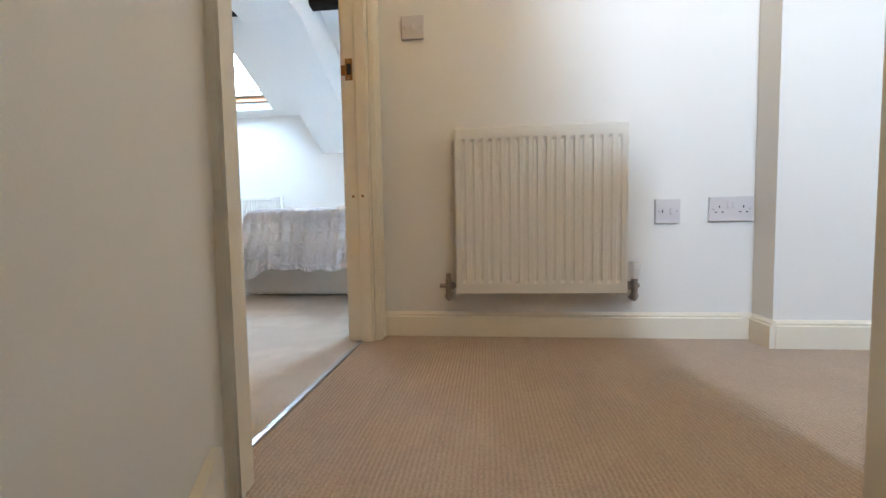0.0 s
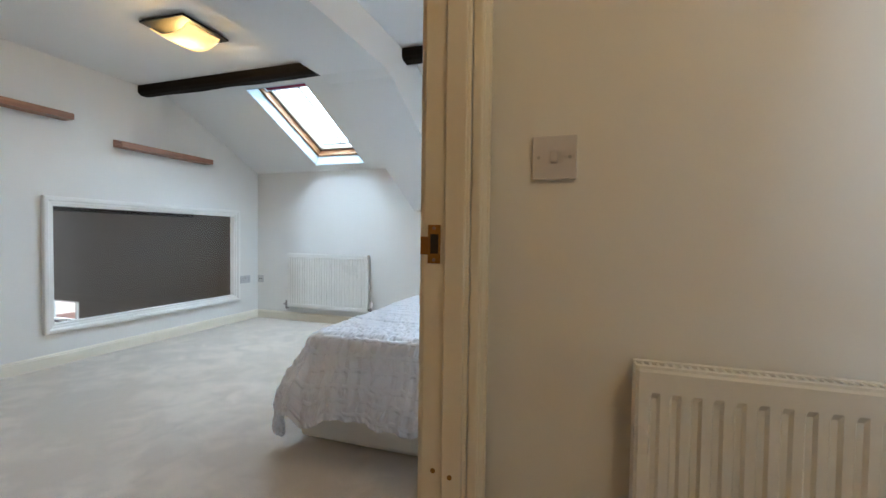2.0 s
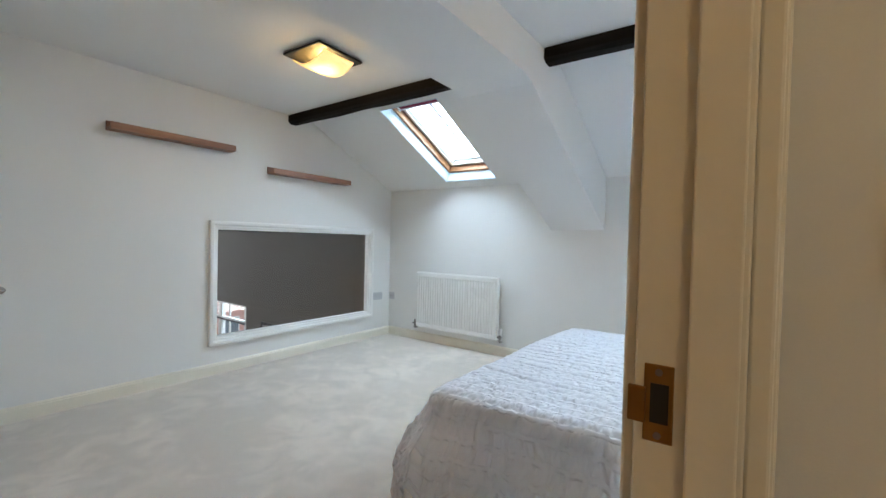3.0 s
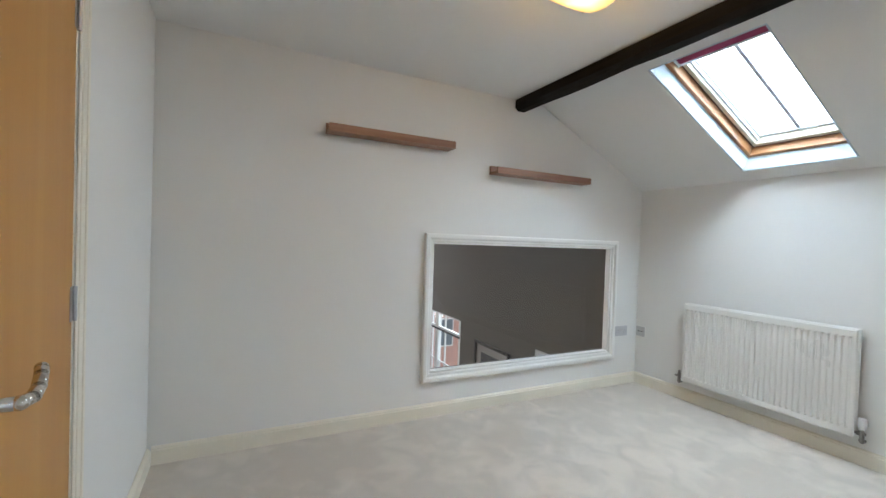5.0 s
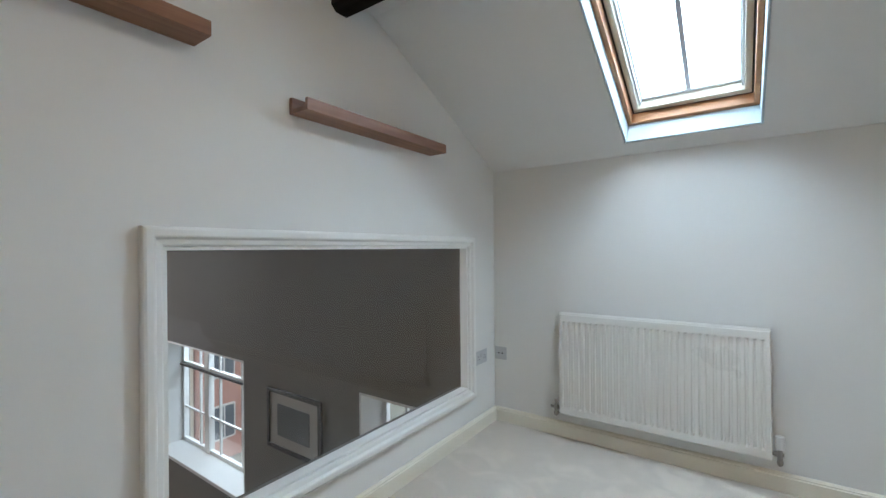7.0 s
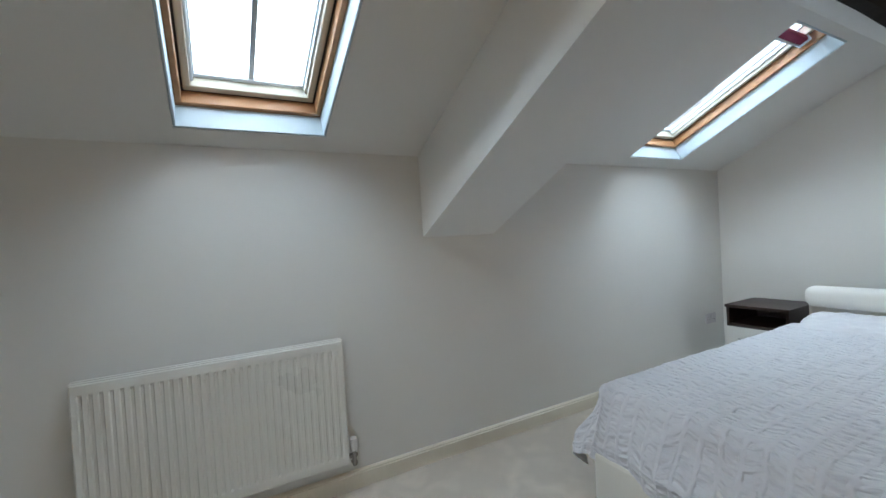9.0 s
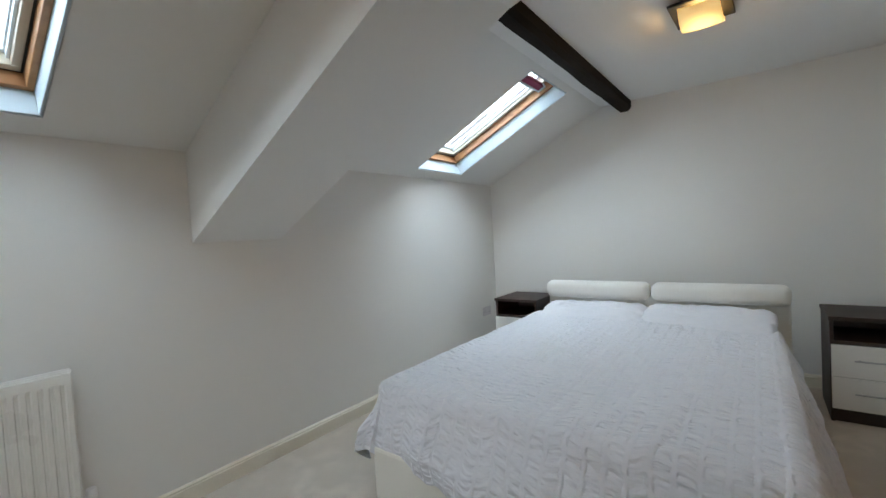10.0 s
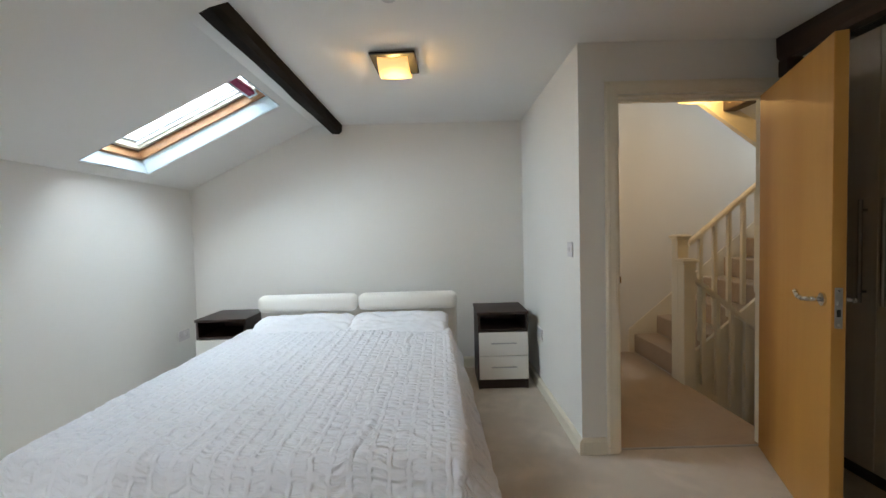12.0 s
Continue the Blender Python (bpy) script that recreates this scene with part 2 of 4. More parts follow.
GLASS = clear_glass("window_glass", (1, 1, 1))
MAROON = material("maroon_blind_fabric", (0.20, 0.012, 0.05), 0.8, grain=0.08, grain_scale=300)
CHANNEL = material("pale_grey_channel", (0.70, 0.74, 0.77), 0.45, grain=0.02, stain=0.02)
ALU = material("grey_aluminium", (0.50, 0.52, 0.55), 0.4, metal=0.6, grain=0.03)
BULB = lit_shade("lit_amber_glass", (1.0, 0.60, 0.17), (0.9, 0.75, 0.45))
BULB_CORE = glow("lit_bulb", (1.0, 0.78, 0.38), 30.0, (1, 0.9, 0.7))
ASH_FRONT = wood("taupe_wardrobe_laminate", (0.50, 0.455, 0.40), (0.45, 0.405, 0.355), 0.45, axis=2, scale=10)
# Red brick made paler and pinker: outdoor glare is put into the colour
BRICK_RED = material("glare_washed_red_brick", (0.58, 0.33, 0.27), 0.85, grain=0.15, grain_scale=30, stain=0.15, stain_scale=4)
# Reveal white dulled and blued: the sky's tint is put into this colour
REVEAL = material("sky_tinted_reveal_paint", (0.50, 0.58, 0.63), 0.6, grain=0.015, grain_scale=120, stain=0.02)
PALE_SASH = material("pale_sash_wood", (0.54, 0.50, 0.41), 0.5, grain=0.03, grain_scale=60, stain=0.03)
PICTURE = material("dark_abstract_print", (0.06, 0.065, 0.075), 0.5, stain=0.6, stain_scale=4)
MOUNT = material("cream_picture_mount", (0.42, 0.40, 0.37), 0.8, grain=0.02)

# ---- mesh helpers ----


def box(bm, x0, x1, y0, y1, z0, z1, bevel=0.0, seg=2):
    made = bmesh.ops.create_cube(bm, size=1.0)["verts"]
    for v in made:
        v.co = Vector((x0 + (v.co.x + 0.5) * (x1 - x0), y0 + (v.co.y + 0.5) * (y1 - y0), z0 + (v.co.z + 0.5) * (z1 - z0)))
    if bevel:
        edges = list({e for v in made for e in v.link_edges})
        bmesh.ops.bevel(bm, geom=edges, offset=bevel, segments=seg, affect="EDGES", profile=0.5)
    return bm


def prism(bm, outline, axis, a, b):
    """A closed outline of (u, v) swept along an axis from a to b. Axis x: (y, z); y: (x, z); z: (x, y)."""
    def at(u, v, w):
        return {"x": (w, u, v), "y": (u, w, v), "z": (u, v, w)}[axis]
    one = [bm.verts.new(at(u, v, a)) for u, v in outline]
    two = [bm.verts.new(at(u, v, b)) for u, v in outline]
    bm.faces.new(one)
    bm.faces.new(two[::-1])
    for i in range(len(one)):
        j = (i + 1) % len(one)
        bm.faces.new((one[j], one[i], two[i], two[j]))
    bmesh.ops.recalc_face_normals(bm, faces=bm.faces)
    return bm


def rod(bm, a, b, r, seg=12, r2=None):
    a, b = Vector(a), Vector(b)
    m = Matrix.Translation((a + b) / 2) @ (b - a).to_track_quat("Z", "Y").to_matrix().to_4x4()
    bmesh.ops.create_cone(bm, cap_ends=True, segments=seg, radius1=r, radius2=r if r2 is None else r2, depth=(b - a).length, matrix=m)
    return bm


def ball(bm, c, r, scale=(1, 1, 1)):
    bmesh.ops.create_uvsphere(bm, u_segments=14, v_segments=8, radius=r, matrix=Matrix.Translation(c) @ Matrix.Diagonal((*scale, 1)))
    return bm


def part(name, bm, mat, parent=None, label="", smooth=False):
    """Links a bmesh as one mesh object, under a thing or part where one is given."""
    me = bpy.data.meshes.new(name)
    if smooth:
        for f in bm.faces:
            f.smooth = True
    bm.to_mesh(me)
    bm.free()
    me.materials.append(mat)
    ob = new(name, me)
    if parent is not None:
        ob.parent = parent
    return tagged(ob, label=label)


def B(*a, **k):
    return box(bmesh.new(), *a, **k)


def structure(name, bm, mat, label, category):
    return tagged(part(name, bm, mat), label=label, category=category, kind="structure")


def thing(name, m, label, category, group=""):
    ob = new(name)
    ob.matrix_world = m
    return tagged(ob, label=label, category=category, group=group)


# ---- structure: bedroom ----
bm = bmesh.new()
box(bm, -4.85, -1.365, 0.8, 5.95, -0.2, 0.0)
box(bm, -1.365, 0.3, 2.70, 5.95, -0.2, 0.0)
structure("floor", bm, CARPET, "pale beige cut-pile carpet over the bedroom floor", "carpet")
bm = bmesh.new()
box(bm, -1.365, 0.6, STAIR_TOP, 2.70, -0.2, -0.001)
structure("landing_floor", bm, LAND_CARPET, "tan ribbed carpet on the stair landing", "carpet")
structure("threshold_bar", B(-1.375, -1.360, OPEN_S + 0.013, OPEN_N - 0.013, -0.01, 0.005, bevel=0.002), STEEL, "shiny metal threshold strip between the two carpets", "threshold")

structure("wall_north", B(-4.9, 0.3, NORTH, 5.95, 0, KNEE - 0.002), PAINT, "white knee wall below the sloping ceiling", "wall")
# inner window opening in the west wall
IW = (3.745, 5.435, 0.295, 1.188)
bm = bmesh.new()
TOPW = 3.2
box(bm, -4.85, WEST, 2.0, IW[0], 0, TOPW)
box(bm, -4.85, WEST, IW[1], NORTH, 0, TOPW)
box(bm, -4.85, WEST, IW[0], IW[1], 0, IW[2])
box(bm, -4.85, WEST, IW[0], IW[1], IW[3], TOPW)
structure("wall_west", bm, PAINT, "white painted gable wall with an inner window", "wall")
bm = bmesh.new()
D2 = (-3.635, -2.875)
box(bm, -4.765, D2[0], 2.09, SOUTH, 0, CEIL)
box(bm, D2[1], -2.75, 2.09, SOUTH, 0, CEIL)
box(bm, D2[0], D2[1], 2.09, SOUTH, OPEN_H, CEIL)
structure("wall_south", bm, PAINT, "white painted wall with a side door", "wall")
# Unseen walls added to shut sky light off the side door's face
bm = bmesh.new()
box(bm, -4.85, -4.765, 0.9, 2.0, 0, CEIL - 0.002)
box(bm, -4.85, -2.75, 0.8, 0.9, 0, CEIL - 0.002)
structure("unseen_side_room_walls", bm, PAINT, "unseen white walls added to keep sky light out of the side room", "wall")
structure("wall_recess_west", B(-2.75, -2.65, 0.8, SOUTH, 0, CEIL), PAINT, "white side wall of the wardrobe recess", "wall")
structure("wall_recess_south", B(-2.65, DOOR_IN, 0.8, 0.9, 0, CEIL), PAINT, "white back wall of the wardrobe recess", "wall")
bm = bmesh.new()
box(bm, DOOR_IN, DOOR_OUT, -2.2, OPEN_S, -2.6, CEIL)
box(bm, DOOR_IN, DOOR_OUT, OPEN_N, ALCOVE, 0, CEIL)
box(bm, DOOR_IN, DOOR_OUT, OPEN_S, OPEN_N, OPEN_H, CEIL)
structure("wall_door", bm, PAINT, "white painted wall with the bedroom doorway", "wall")
structure("wall_alcove", B(DOOR_OUT, EAST, LAND_N, ALCOVE, 0, CEIL), PAINT, "white partition between bedroom and landing", "wall")
structure("wall_east", B(EAST, 0.3, ALCOVE - 0.14, NORTH, 0, 3.0), PAINT, "white wall behind the headboard", "wall")
structure("pilaster", B(0.031, 0.62, 2.525, 2.633, 0, 4.2), PAINT, "white boxed-out wall projection on the landing", "wall")

# flat ceiling
bm = bmesh.new()
box(bm, -4.9, -1.36, 0.8, TOP_Y, CEIL, CEIL + 0.12)
box(bm, -1.36, 0.3, LAND_N + 0.05, TOP_Y, CEIL, CEIL + 0.12)
structure("ceiling", bm, CEIL_PAINT, "flat white painted ceiling", "ceiling")
# sloping ceiling with two openings
bm = bmesh.new()
LIFT = 0.26


def slab(bm, x0, x1, y0, y1, lift):
    low = [on_slope(x0, y0), on_slope(x1, y0), on_slope(x1, y1), on_slope(x0, y1)]
    va = [bm.verts.new(p) for p in low]
    vb = [bm.verts.new(p + OUT * lift) for p in low]
    bm.faces.new(va)
    bm.faces.new(vb[::-1])
    for i in range(4):
        j = (i + 1) % 4
        bm.faces.new((va[j], va[i], vb[i], vb[j]))
    bmesh.ops.recalc_face_normals(bm, faces=bm.faces)


cuts = [-4.9, SKYLIGHTS[0][0], SKYLIGHTS[0][1], SKYLIGHTS[1][0], SKYLIGHTS[1][1], 0.3]
for i in range(5):
    if i in (1, 3):
        slab(bm, cuts[i], cuts[i + 1], TOP_Y, SKY_Y0, LIFT)
        slab(bm, cuts[i], cuts[i + 1], SKY_Y1, 6.0, LIFT)
    else:
        slab(bm, cuts[i], cuts[i + 1], TOP_Y, 6.0, LIFT)
structure("ceiling_slope", bm, CEIL_PAINT, "white plastered sloping ceiling under the roof", "ceiling")
bm = bmesh.new()
box(bm, -4.9, -1.42, 0.8, TOP_Y + 0.12, CEIL + 0.125, CEIL + 0.3)
box(bm, -1.42, 0.3, 2.0, TOP_Y + 0.12, CEIL + 0.125, CEIL + 0.3)
structure("roof_cover", bm, GREY_PAINT, "plain roof deck above the ceiling", "roof")

# boxed-in roof truss between the skylights
TR_W, TR_E = -2.77, -2.295
bm = bmesh.new()
foot = 1.25
SOFFIT = 2.035
bend_y = NORTH - (SOFFIT - foot) / 0.492
prism(bm, [(NORTH - 0.002, foot), (bend_y + 0.05, SOFFIT - 0.025), (bend_y - 0.05, SOFFIT), (2.2, SOFFIT), (2.2, CEIL - 0.002), (TOP_Y, CEIL - 0.002), (NORTH - 0.002, KNEE - 0.002)], "x", TR_W, TR_E)
structure("truss_casing", bm, CEIL_PAINT, "white plaster casing round a roof truss", "ceiling")


def beam(name, x0, x1, y0, y1, z0, z1, mat, label):
    bm = bmesh.new()
    n = 24
    rings = []
    for i in range(n + 1):
        x = x0 + (x1 - x0) * i / n
        c = 0.02
        w = 0.004
        ring = []
        for k, (y, z) in enumerate([(y0, z1), (y0, z0 + c), (y0 + c * 1.3, z0), (y1 - c, z0), (y1, z0 + c), (y1, z1)]):
            d = Vector((0, noise.noise((x * 3, k * 7.1, 1)), noise.noise((x * 3, k * 3.3, 9)))) * w * 2
            ring.append(bm.verts.new(Vector((x, y, z)) + (d if 0 < k < 5 else Vector())))
        rings.append(ring)
    for a, b in zip(rings, rings[1:]):
        for k in range(6):
            j = (k + 1) % 6
            bm.faces.new((a[k], a[j], b[j], b[k]))
    bm.faces.new(rings[0][::-1])
    bm.faces.new(rings[-1])
    bmesh.ops.recalc_face_normals(bm, faces=bm.faces)
    return tagged(part(name, bm, mat), label=label, category="beam", kind="structure")


beam("ceiling_beam_1", WEST + 0.002, TR_W - 0.12, 4.38, 4.485, 2.172, CEIL - 0.003, BLACK_BEAM, "black-stained timber purlin along the ceiling")
beam("ceiling_beam_2", TR_E + 0.002, EAST - 0.002, 4.38, 4.485, 2.172, CEIL - 0.003, BLACK_BEAM, "black-stained timber purlin along the ceiling")
beam("ceiling_beam_3", -2.64, DOOR_IN - 0.002, 1.57, 1.68, 2.13, CEIL - 0.003, BROWN_BEAM, "dark brown timber beam over the wardrobe")
structure("beam_corbel", B(-1.475, DOOR_IN - 0.002, 1.585, 1.67, 2.02, 2.131, bevel=0.008), BROWN_BEAM, "dark brown timber corbel under the beam", "beam")

# ---- structure: landing and stairs ----
structure("wall_landing_east", B(0.48, 0.62, -2.2, 2.53, -2.6, 4.2), PAINT, "white stairwell wall", "wall")
bm = bmesh.new()
box(bm, DOOR_IN, -0.25, -2.32, -2.2, -2.6, 4.2)
box(bm, 0.45, 0.62, -2.32, -2.2, -2.6, 4.2)
box(bm, -0.25, 0.45, -2.32, -2.2, -2.6, 2.3)
box(bm, -0.25, 0.45, -2.32, -2.2, 3.6, 4.2)
structure("wall_stair_south", bm, PAINT, "white end wall of the stairwell", "wall")
structure("wall_stair_west", B(DOOR_IN, DOOR_OUT, -2.2, 1.37, CEIL + 0.002, 4.2), PAINT, "white upper stairwell wall", "wall")
structure("ceiling_landing", B(DOOR_OUT + 0.002, -0.42, 1.25, LAND_N - 0.002, CEIL, CEIL + 0.12), CEIL_PAINT, "white landing ceiling", "ceiling")
structure("wall_stair_north", B(DOOR_OUT, -0.50, 1.25, 1.37, CEIL + 0.122, 4.2), PAINT, "white upper stairwell wall", "wall")
structure("wall_stair_fascia", B(-0.498, -0.422, 1.25, LAND_N - 0.002, CEIL + 0.122, 4.2), PAINT, "white upper wall beside the stairwell", "wall")
structure("wall_stair_head", B(-0.498, 0.62, LAND_N + 0.001, LAND_N + 0.048, CEIL + 0.001, 4.2), PAINT, "white end wall above the landing", "wall")
# Unseen floor added to stop daylight falling past the stairs to below
structure("unseen_landing_floor", B(-0.45, 0.478, -2.198, -0.91, 1.88, 2.057), LAND_CARPET, "unseen tan floor at the stair head, added to block daylight", "carpet")
structure("ceiling_stairwell", B(DOOR_IN, 0.62, -2.32, 2.69, 4.2, 4.3), CEIL_PAINT, "white ceiling over the stairwell", "ceiling")
structure("floor_below", B(DOOR_OUT, 0.48, -2.2, 1.6, -2.7, -2.6), LAND_CARPET, "tan carpet at the foot of the stairs", "carpet")
bm = bmesh.new()
prism(bm, [(1.42, 2.25), (0.2, 1.51), (0.2, 1.70), (1.25, 2.252)], "x", DOOR_OUT + 0.002, -0.475)
structure("stair_soffit", bm, CEIL_PAINT, "white sloping underside of the flight above", "ceiling")
bm = bmesh.new()
prism(bm, [(1.58, 2.247), (0.2, 1.222), (0.2, 1.40), (1.36, 2.249)], "x", -0.473, -0.425)
structure("stair_string_above", bm, CREAM, "cream painted string edging the flight above the landing", "stairs")
structure("landing_beam", B(DOOR_OUT + 0.002, -0.477, 1.24, 1.34, 2.115, 2.20, bevel=0.01), BROWN_BEAM, "dark brown timber beam end under the landing ceiling", "beam")

# Unseen wall added to keep the stair daylight off the landing's west side
bm = bmesh.new()
prism(bm, [(1.248, 2.254), (0.2, 1.70), (-2.198, 1.70), (-2.198, 4.198), (1.248, 4.198)], "x", -0.50, -0.452)
structure("wall_daylight_baffle", bm, PAINT, "unseen white wall between the stair flights, added to block daylight", "wall")


def baseboard(a, b, into, h=0.092, d=0.018):
    """A moulded skirting along a wall from a to b on the plan; into points away from the wall."""
    bm = bmesh.new()
    prof = [(0, 0), (d, 0), (d, h * 0.80), (d * 0.72, h * 0.84), (d * 0.80, h * 0.90), (d * 0.45, h * 0.97), (d * 0.3, h), (0, h)]
    a, b, into = Vector((*a, 0)), Vector((*b, 0)), Vector((*into, 0))
    one = [bm.verts.new(a + into * u + Vector((0, 0, v))) for u, v in prof]
    two = [bm.verts.new(b + into * u + Vector((0, 0, v))) for u, v in prof]
    bm.faces.new(one)
    bm.faces.new(two[::-1])
    for i in range(len(prof)):
        j = (i + 1) % len(prof)
        bm.faces.new((one[j], one[i], two[i], two[j]))
    bmesh.ops.recalc_face_normals(bm, faces=bm.faces)
    return tagged(part("baseboard", bm, CREAM), label="cream painted moulded skirting board", category="skirting", kind="structure")


G = 0.001
baseboard((WEST + 0.02, NORTH - G), (EAST - 0.02, NORTH - G), (0, -1))
baseboard((WEST + G, SOUTH + 0.02), (WEST + G, NORTH - G), (1, 0))
baseboard((WEST + 0.02, SOUTH + G), (D2[0] - 0.075, SOUTH + G), (0, 1))
baseboard((EAST - G, ALCOVE + 0.02), (EAST - G, NORTH - 0.02), (-1, 0))
baseboard((DOOR_IN - 0.018, ALCOVE + G), (EAST - G, ALCOVE + G), (0, 1))
baseboard((DOOR_IN - G, OPEN_N + 0.072), (DOOR_IN - G, ALCOVE), (-1, 0))
baseboard((DOOR_OUT + 0.02, LAND_N - G), (0.031, LAND_N - G), (0, -1))
baseboard((0.031 - G, LAND_N - 0.02), (0.031 - G, 2.525 - 0.018), (-1, 0))
baseboard((0.031, 2.525 - G), (0.48, 2.525 - G), (0, -1))


def architrave(face, out, s, n, h, axis="x", w=0.068, d=0.02, wide=0.068):
    """Moulded door surround on a wall face: two legs and a head."""
    bm = bmesh.new()
    def bar(u0, u1, z0, z1, t0, t1):
        lo, hi = sorted((face + out * t0, face + out * t1))
        if axis == "x":
            box(bm, lo, hi, u0, u1, z0, z1, bevel=0.003)
        else:
            box(bm, u0, u1, lo, hi, z0, z1, bevel=0.003)
    g = 0.001
    for t, a, b in ((d - 0.006, 0.0, w), (d - 0.003, 0.012, w - 0.004), (d, w - 0.024, w - 0.006)):
        bar(s - b - (wide - w), s - a, 0.001, h + b, g, t)
        bar(n + a, n + b, 0.001, h + b, g, t)
        bar(s - a, n + a, h + a, h + b, g, t)
    return bm


def lining(bm, axis, lo, hi, s, n, h, stop_lo, stop_hi, t=0.012):
    """Door lining inside the opening, with a stop."""
    def bar(u0, u1, z0, z1, a, b, bev=0.002):
        if axis == "x":
            box(bm, a, b, u0, u1, z0, z1, bevel=bev)
        else:
            box(bm, u0, u1, a, b, z0, z1, bevel=bev)
    bar(s + 0.001, s + t, 0.002, h - 0.001, lo, hi)
    bar(n - t, n - 0.001, 0.002, h - 0.001, lo, hi)
    bar(s + t, n - t, h - t, h - 0.001, lo, hi)
    bar(s + t, s + t + 0.012, 0.002, h - t, stop_lo, stop_hi)
    bar(n - t - 0.012, n - t, 0.002, h - t, stop_lo, stop_hi)
    bar(s + t, n - t, h - t - 0.012, h - t, stop_lo, stop_hi)
    return bm


frame_1 = thing("door_frame_1", pose(0, 0, 0), "cream painted moulded door frame round the open doorway", "door frame")
tagged(frame_1, kind="structure")
part("lining", lining(bmesh.new(), "x", DOOR_IN - 0.001, DOOR_OUT + 0.001, OPEN_S, OPEN_N, OPEN_H, DOOR_IN + 0.045, DOOR_OUT - 0.004), CREAM, frame_1)
part("architrave", architrave(DOOR_IN, -1, OPEN_S, OPEN_N, OPEN_H), CREAM, frame_1)
part("architrave", architrave(DOOR_OUT, 1, OPEN_S, OPEN_N, OPEN_H, d=0.026, wide=0.045), CREAM, frame_1)
strike = part("strike_plate", B(DOOR_IN + 0.008, DOOR_IN + 0.034, OPEN_N - 0.0145, OPEN_N - 0.0115, 0.938, 1.013, bevel=0.001), BRASS, frame_1, "worn brass strike plate")
part("latch_hole", B(DOOR_IN + 0.014, DOOR_IN + 0.030, OPEN_N - 0.0155, OPEN_N - 0.0140, 0.957, 0.995), DARK, strike)
lip = bmesh.new()
box(lip, DOOR_IN - 0.006, DOOR_IN + 0.010, OPEN_N - 0.017, OPEN_N - 0.0125, 0.955, 0.99, bevel=0.001)
part("lip", lip, BRASS, strike)
for x in (DOOR_IN + 0.024, DOOR_IN + 0.062):
    part("screw_hole", rod(bmesh.new(), (x, OPEN_N - (0.0122 if x < DOOR_IN + 0.04 else 0.0242), 0.53), (x, OPEN_N - (0.0135 if x < DOOR_IN + 0.04 else 0.0255), 0.53), 0.005, 10), BRASS, frame_1, "small filled screw hole")
for z in (0.945, 1.006):
    part("screw", rod(bmesh.new(), (DOOR_IN + 0.021, OPEN_N - 0.0162, z), (DOOR_IN + 0.021, OPEN_N - 0.0145, z), 0.0035, 8), OLD_METAL, strike)

frame_2 = thing("door_frame_2", pose(0, 0, 0), "cream painted moulded frame round a door ajar", "door frame")
tagged(frame_2, kind="structure")
part("lining", lining(bmesh.new(), "y", 2.091, SOUTH + 0.001, D2[0], D2[1], OPEN_H, 2.10, SOUTH - 0.045), CREAM, frame_2)
part("architrave", architrave(SOUTH, 1, D2[0], D2[1], OPEN_H, axis="y", d=0.013), CREAM, frame_2)


def lever(parent, x, y, z, side):
    """A chrome lever handle on a rose ; side: +1 or -1 face of the leaf (y)."""
    rose = part("rose", rod(bmesh.new(), (x, y, z), (x, y + side * 0.009, z), 0.026, 20), CHROME, parent, "chrome handle rose", smooth=False)
    bm = bmesh.new()
    rod(bm, (x, y + side * 0.008, z), (x, y + side * 0.05, z), 0.0095)
    pts = [Vector((x, y + side * 0.05, z)), Vector((x - 0.035, y + side * 0.056, z - 0.004)), Vector((x - 0.075, y + side * 0.054, z - 0.002)), Vector((x - 0.11, y + side * 0.05, z + 0.009)), Vector((x - 0.125, y + side * 0.047, z + 0.013))]
    for a, b in zip(pts, pts[1:]):
        rod(bm, a, b, 0.0095, 10, 0.009)
        ball(bm, b, 0.0095)
    ball(bm, pts[0], 0.0105)
    part("lever", bm, CHROME, rose, smooth=True)


def door(name, m, width, height, label, thick=0.044):
    """A flush leaf hinged at its origin, running along +x, thick along -y; it swings towards +y."""
    d = thing(name, m, label, "door")
    part("leaf", B(0.002, width, -thick, 0, 0.008, height, bevel=0.002), VENEER, d)
    lever(d, width - 0.06, -thick, 0.962, -1)
    lever(d, width - 0.06, 0.0, 0.962, 1)
    forend = part("lock_forend", B(width - 0.001, width + 0.0015, -thick / 2 - 0.012, -thick / 2 + 0.012, 0.862, 1.015, bevel=0.001), STEEL, d, "steel lock forend")
    part("latch_bolt", B(width + 0.001, width + 0.011, -thick / 2 - 0.007, -thick / 2 + 0.007, 0.947, 0.967, bevel=0.002), STEEL, forend)
    part("dead_bolt_slot", B(width + 0.0008, width + 0.002, -thick / 2 - 0.006, -thick / 2 + 0.006, 0.905, 0.933), DARK, forend)
    for z in (0.874, 1.003):
        part("screw", rod(bmesh.new(), (width + 0.001, -thick / 2, z), (width + 0.0024, -thick / 2, z), 0.0045, 10), CHROME, forend)
    for z in (0.22, 1.0, 1.75):
        h = part("hinge", rod(bmesh.new(), (0.0, 0.005, z - 0.045), (0.0, 0.005, z + 0.045), 0.0055), STEEL, d)
        part("hinge_leaf", B(-0.002, 0.03, 0.0002, 0.0018, z - 0.045, z + 0.045), STEEL, h)
    return d


LEAF_ANGLE = 180 - 22
door("bedroom_door", pose(DOOR_IN - 0.004, OPEN_S + 0.015, 0, 0, 0, LEAF_ANGLE), 0.81, 1.955, "open honey-coloured oak veneer door with chrome lever handles")
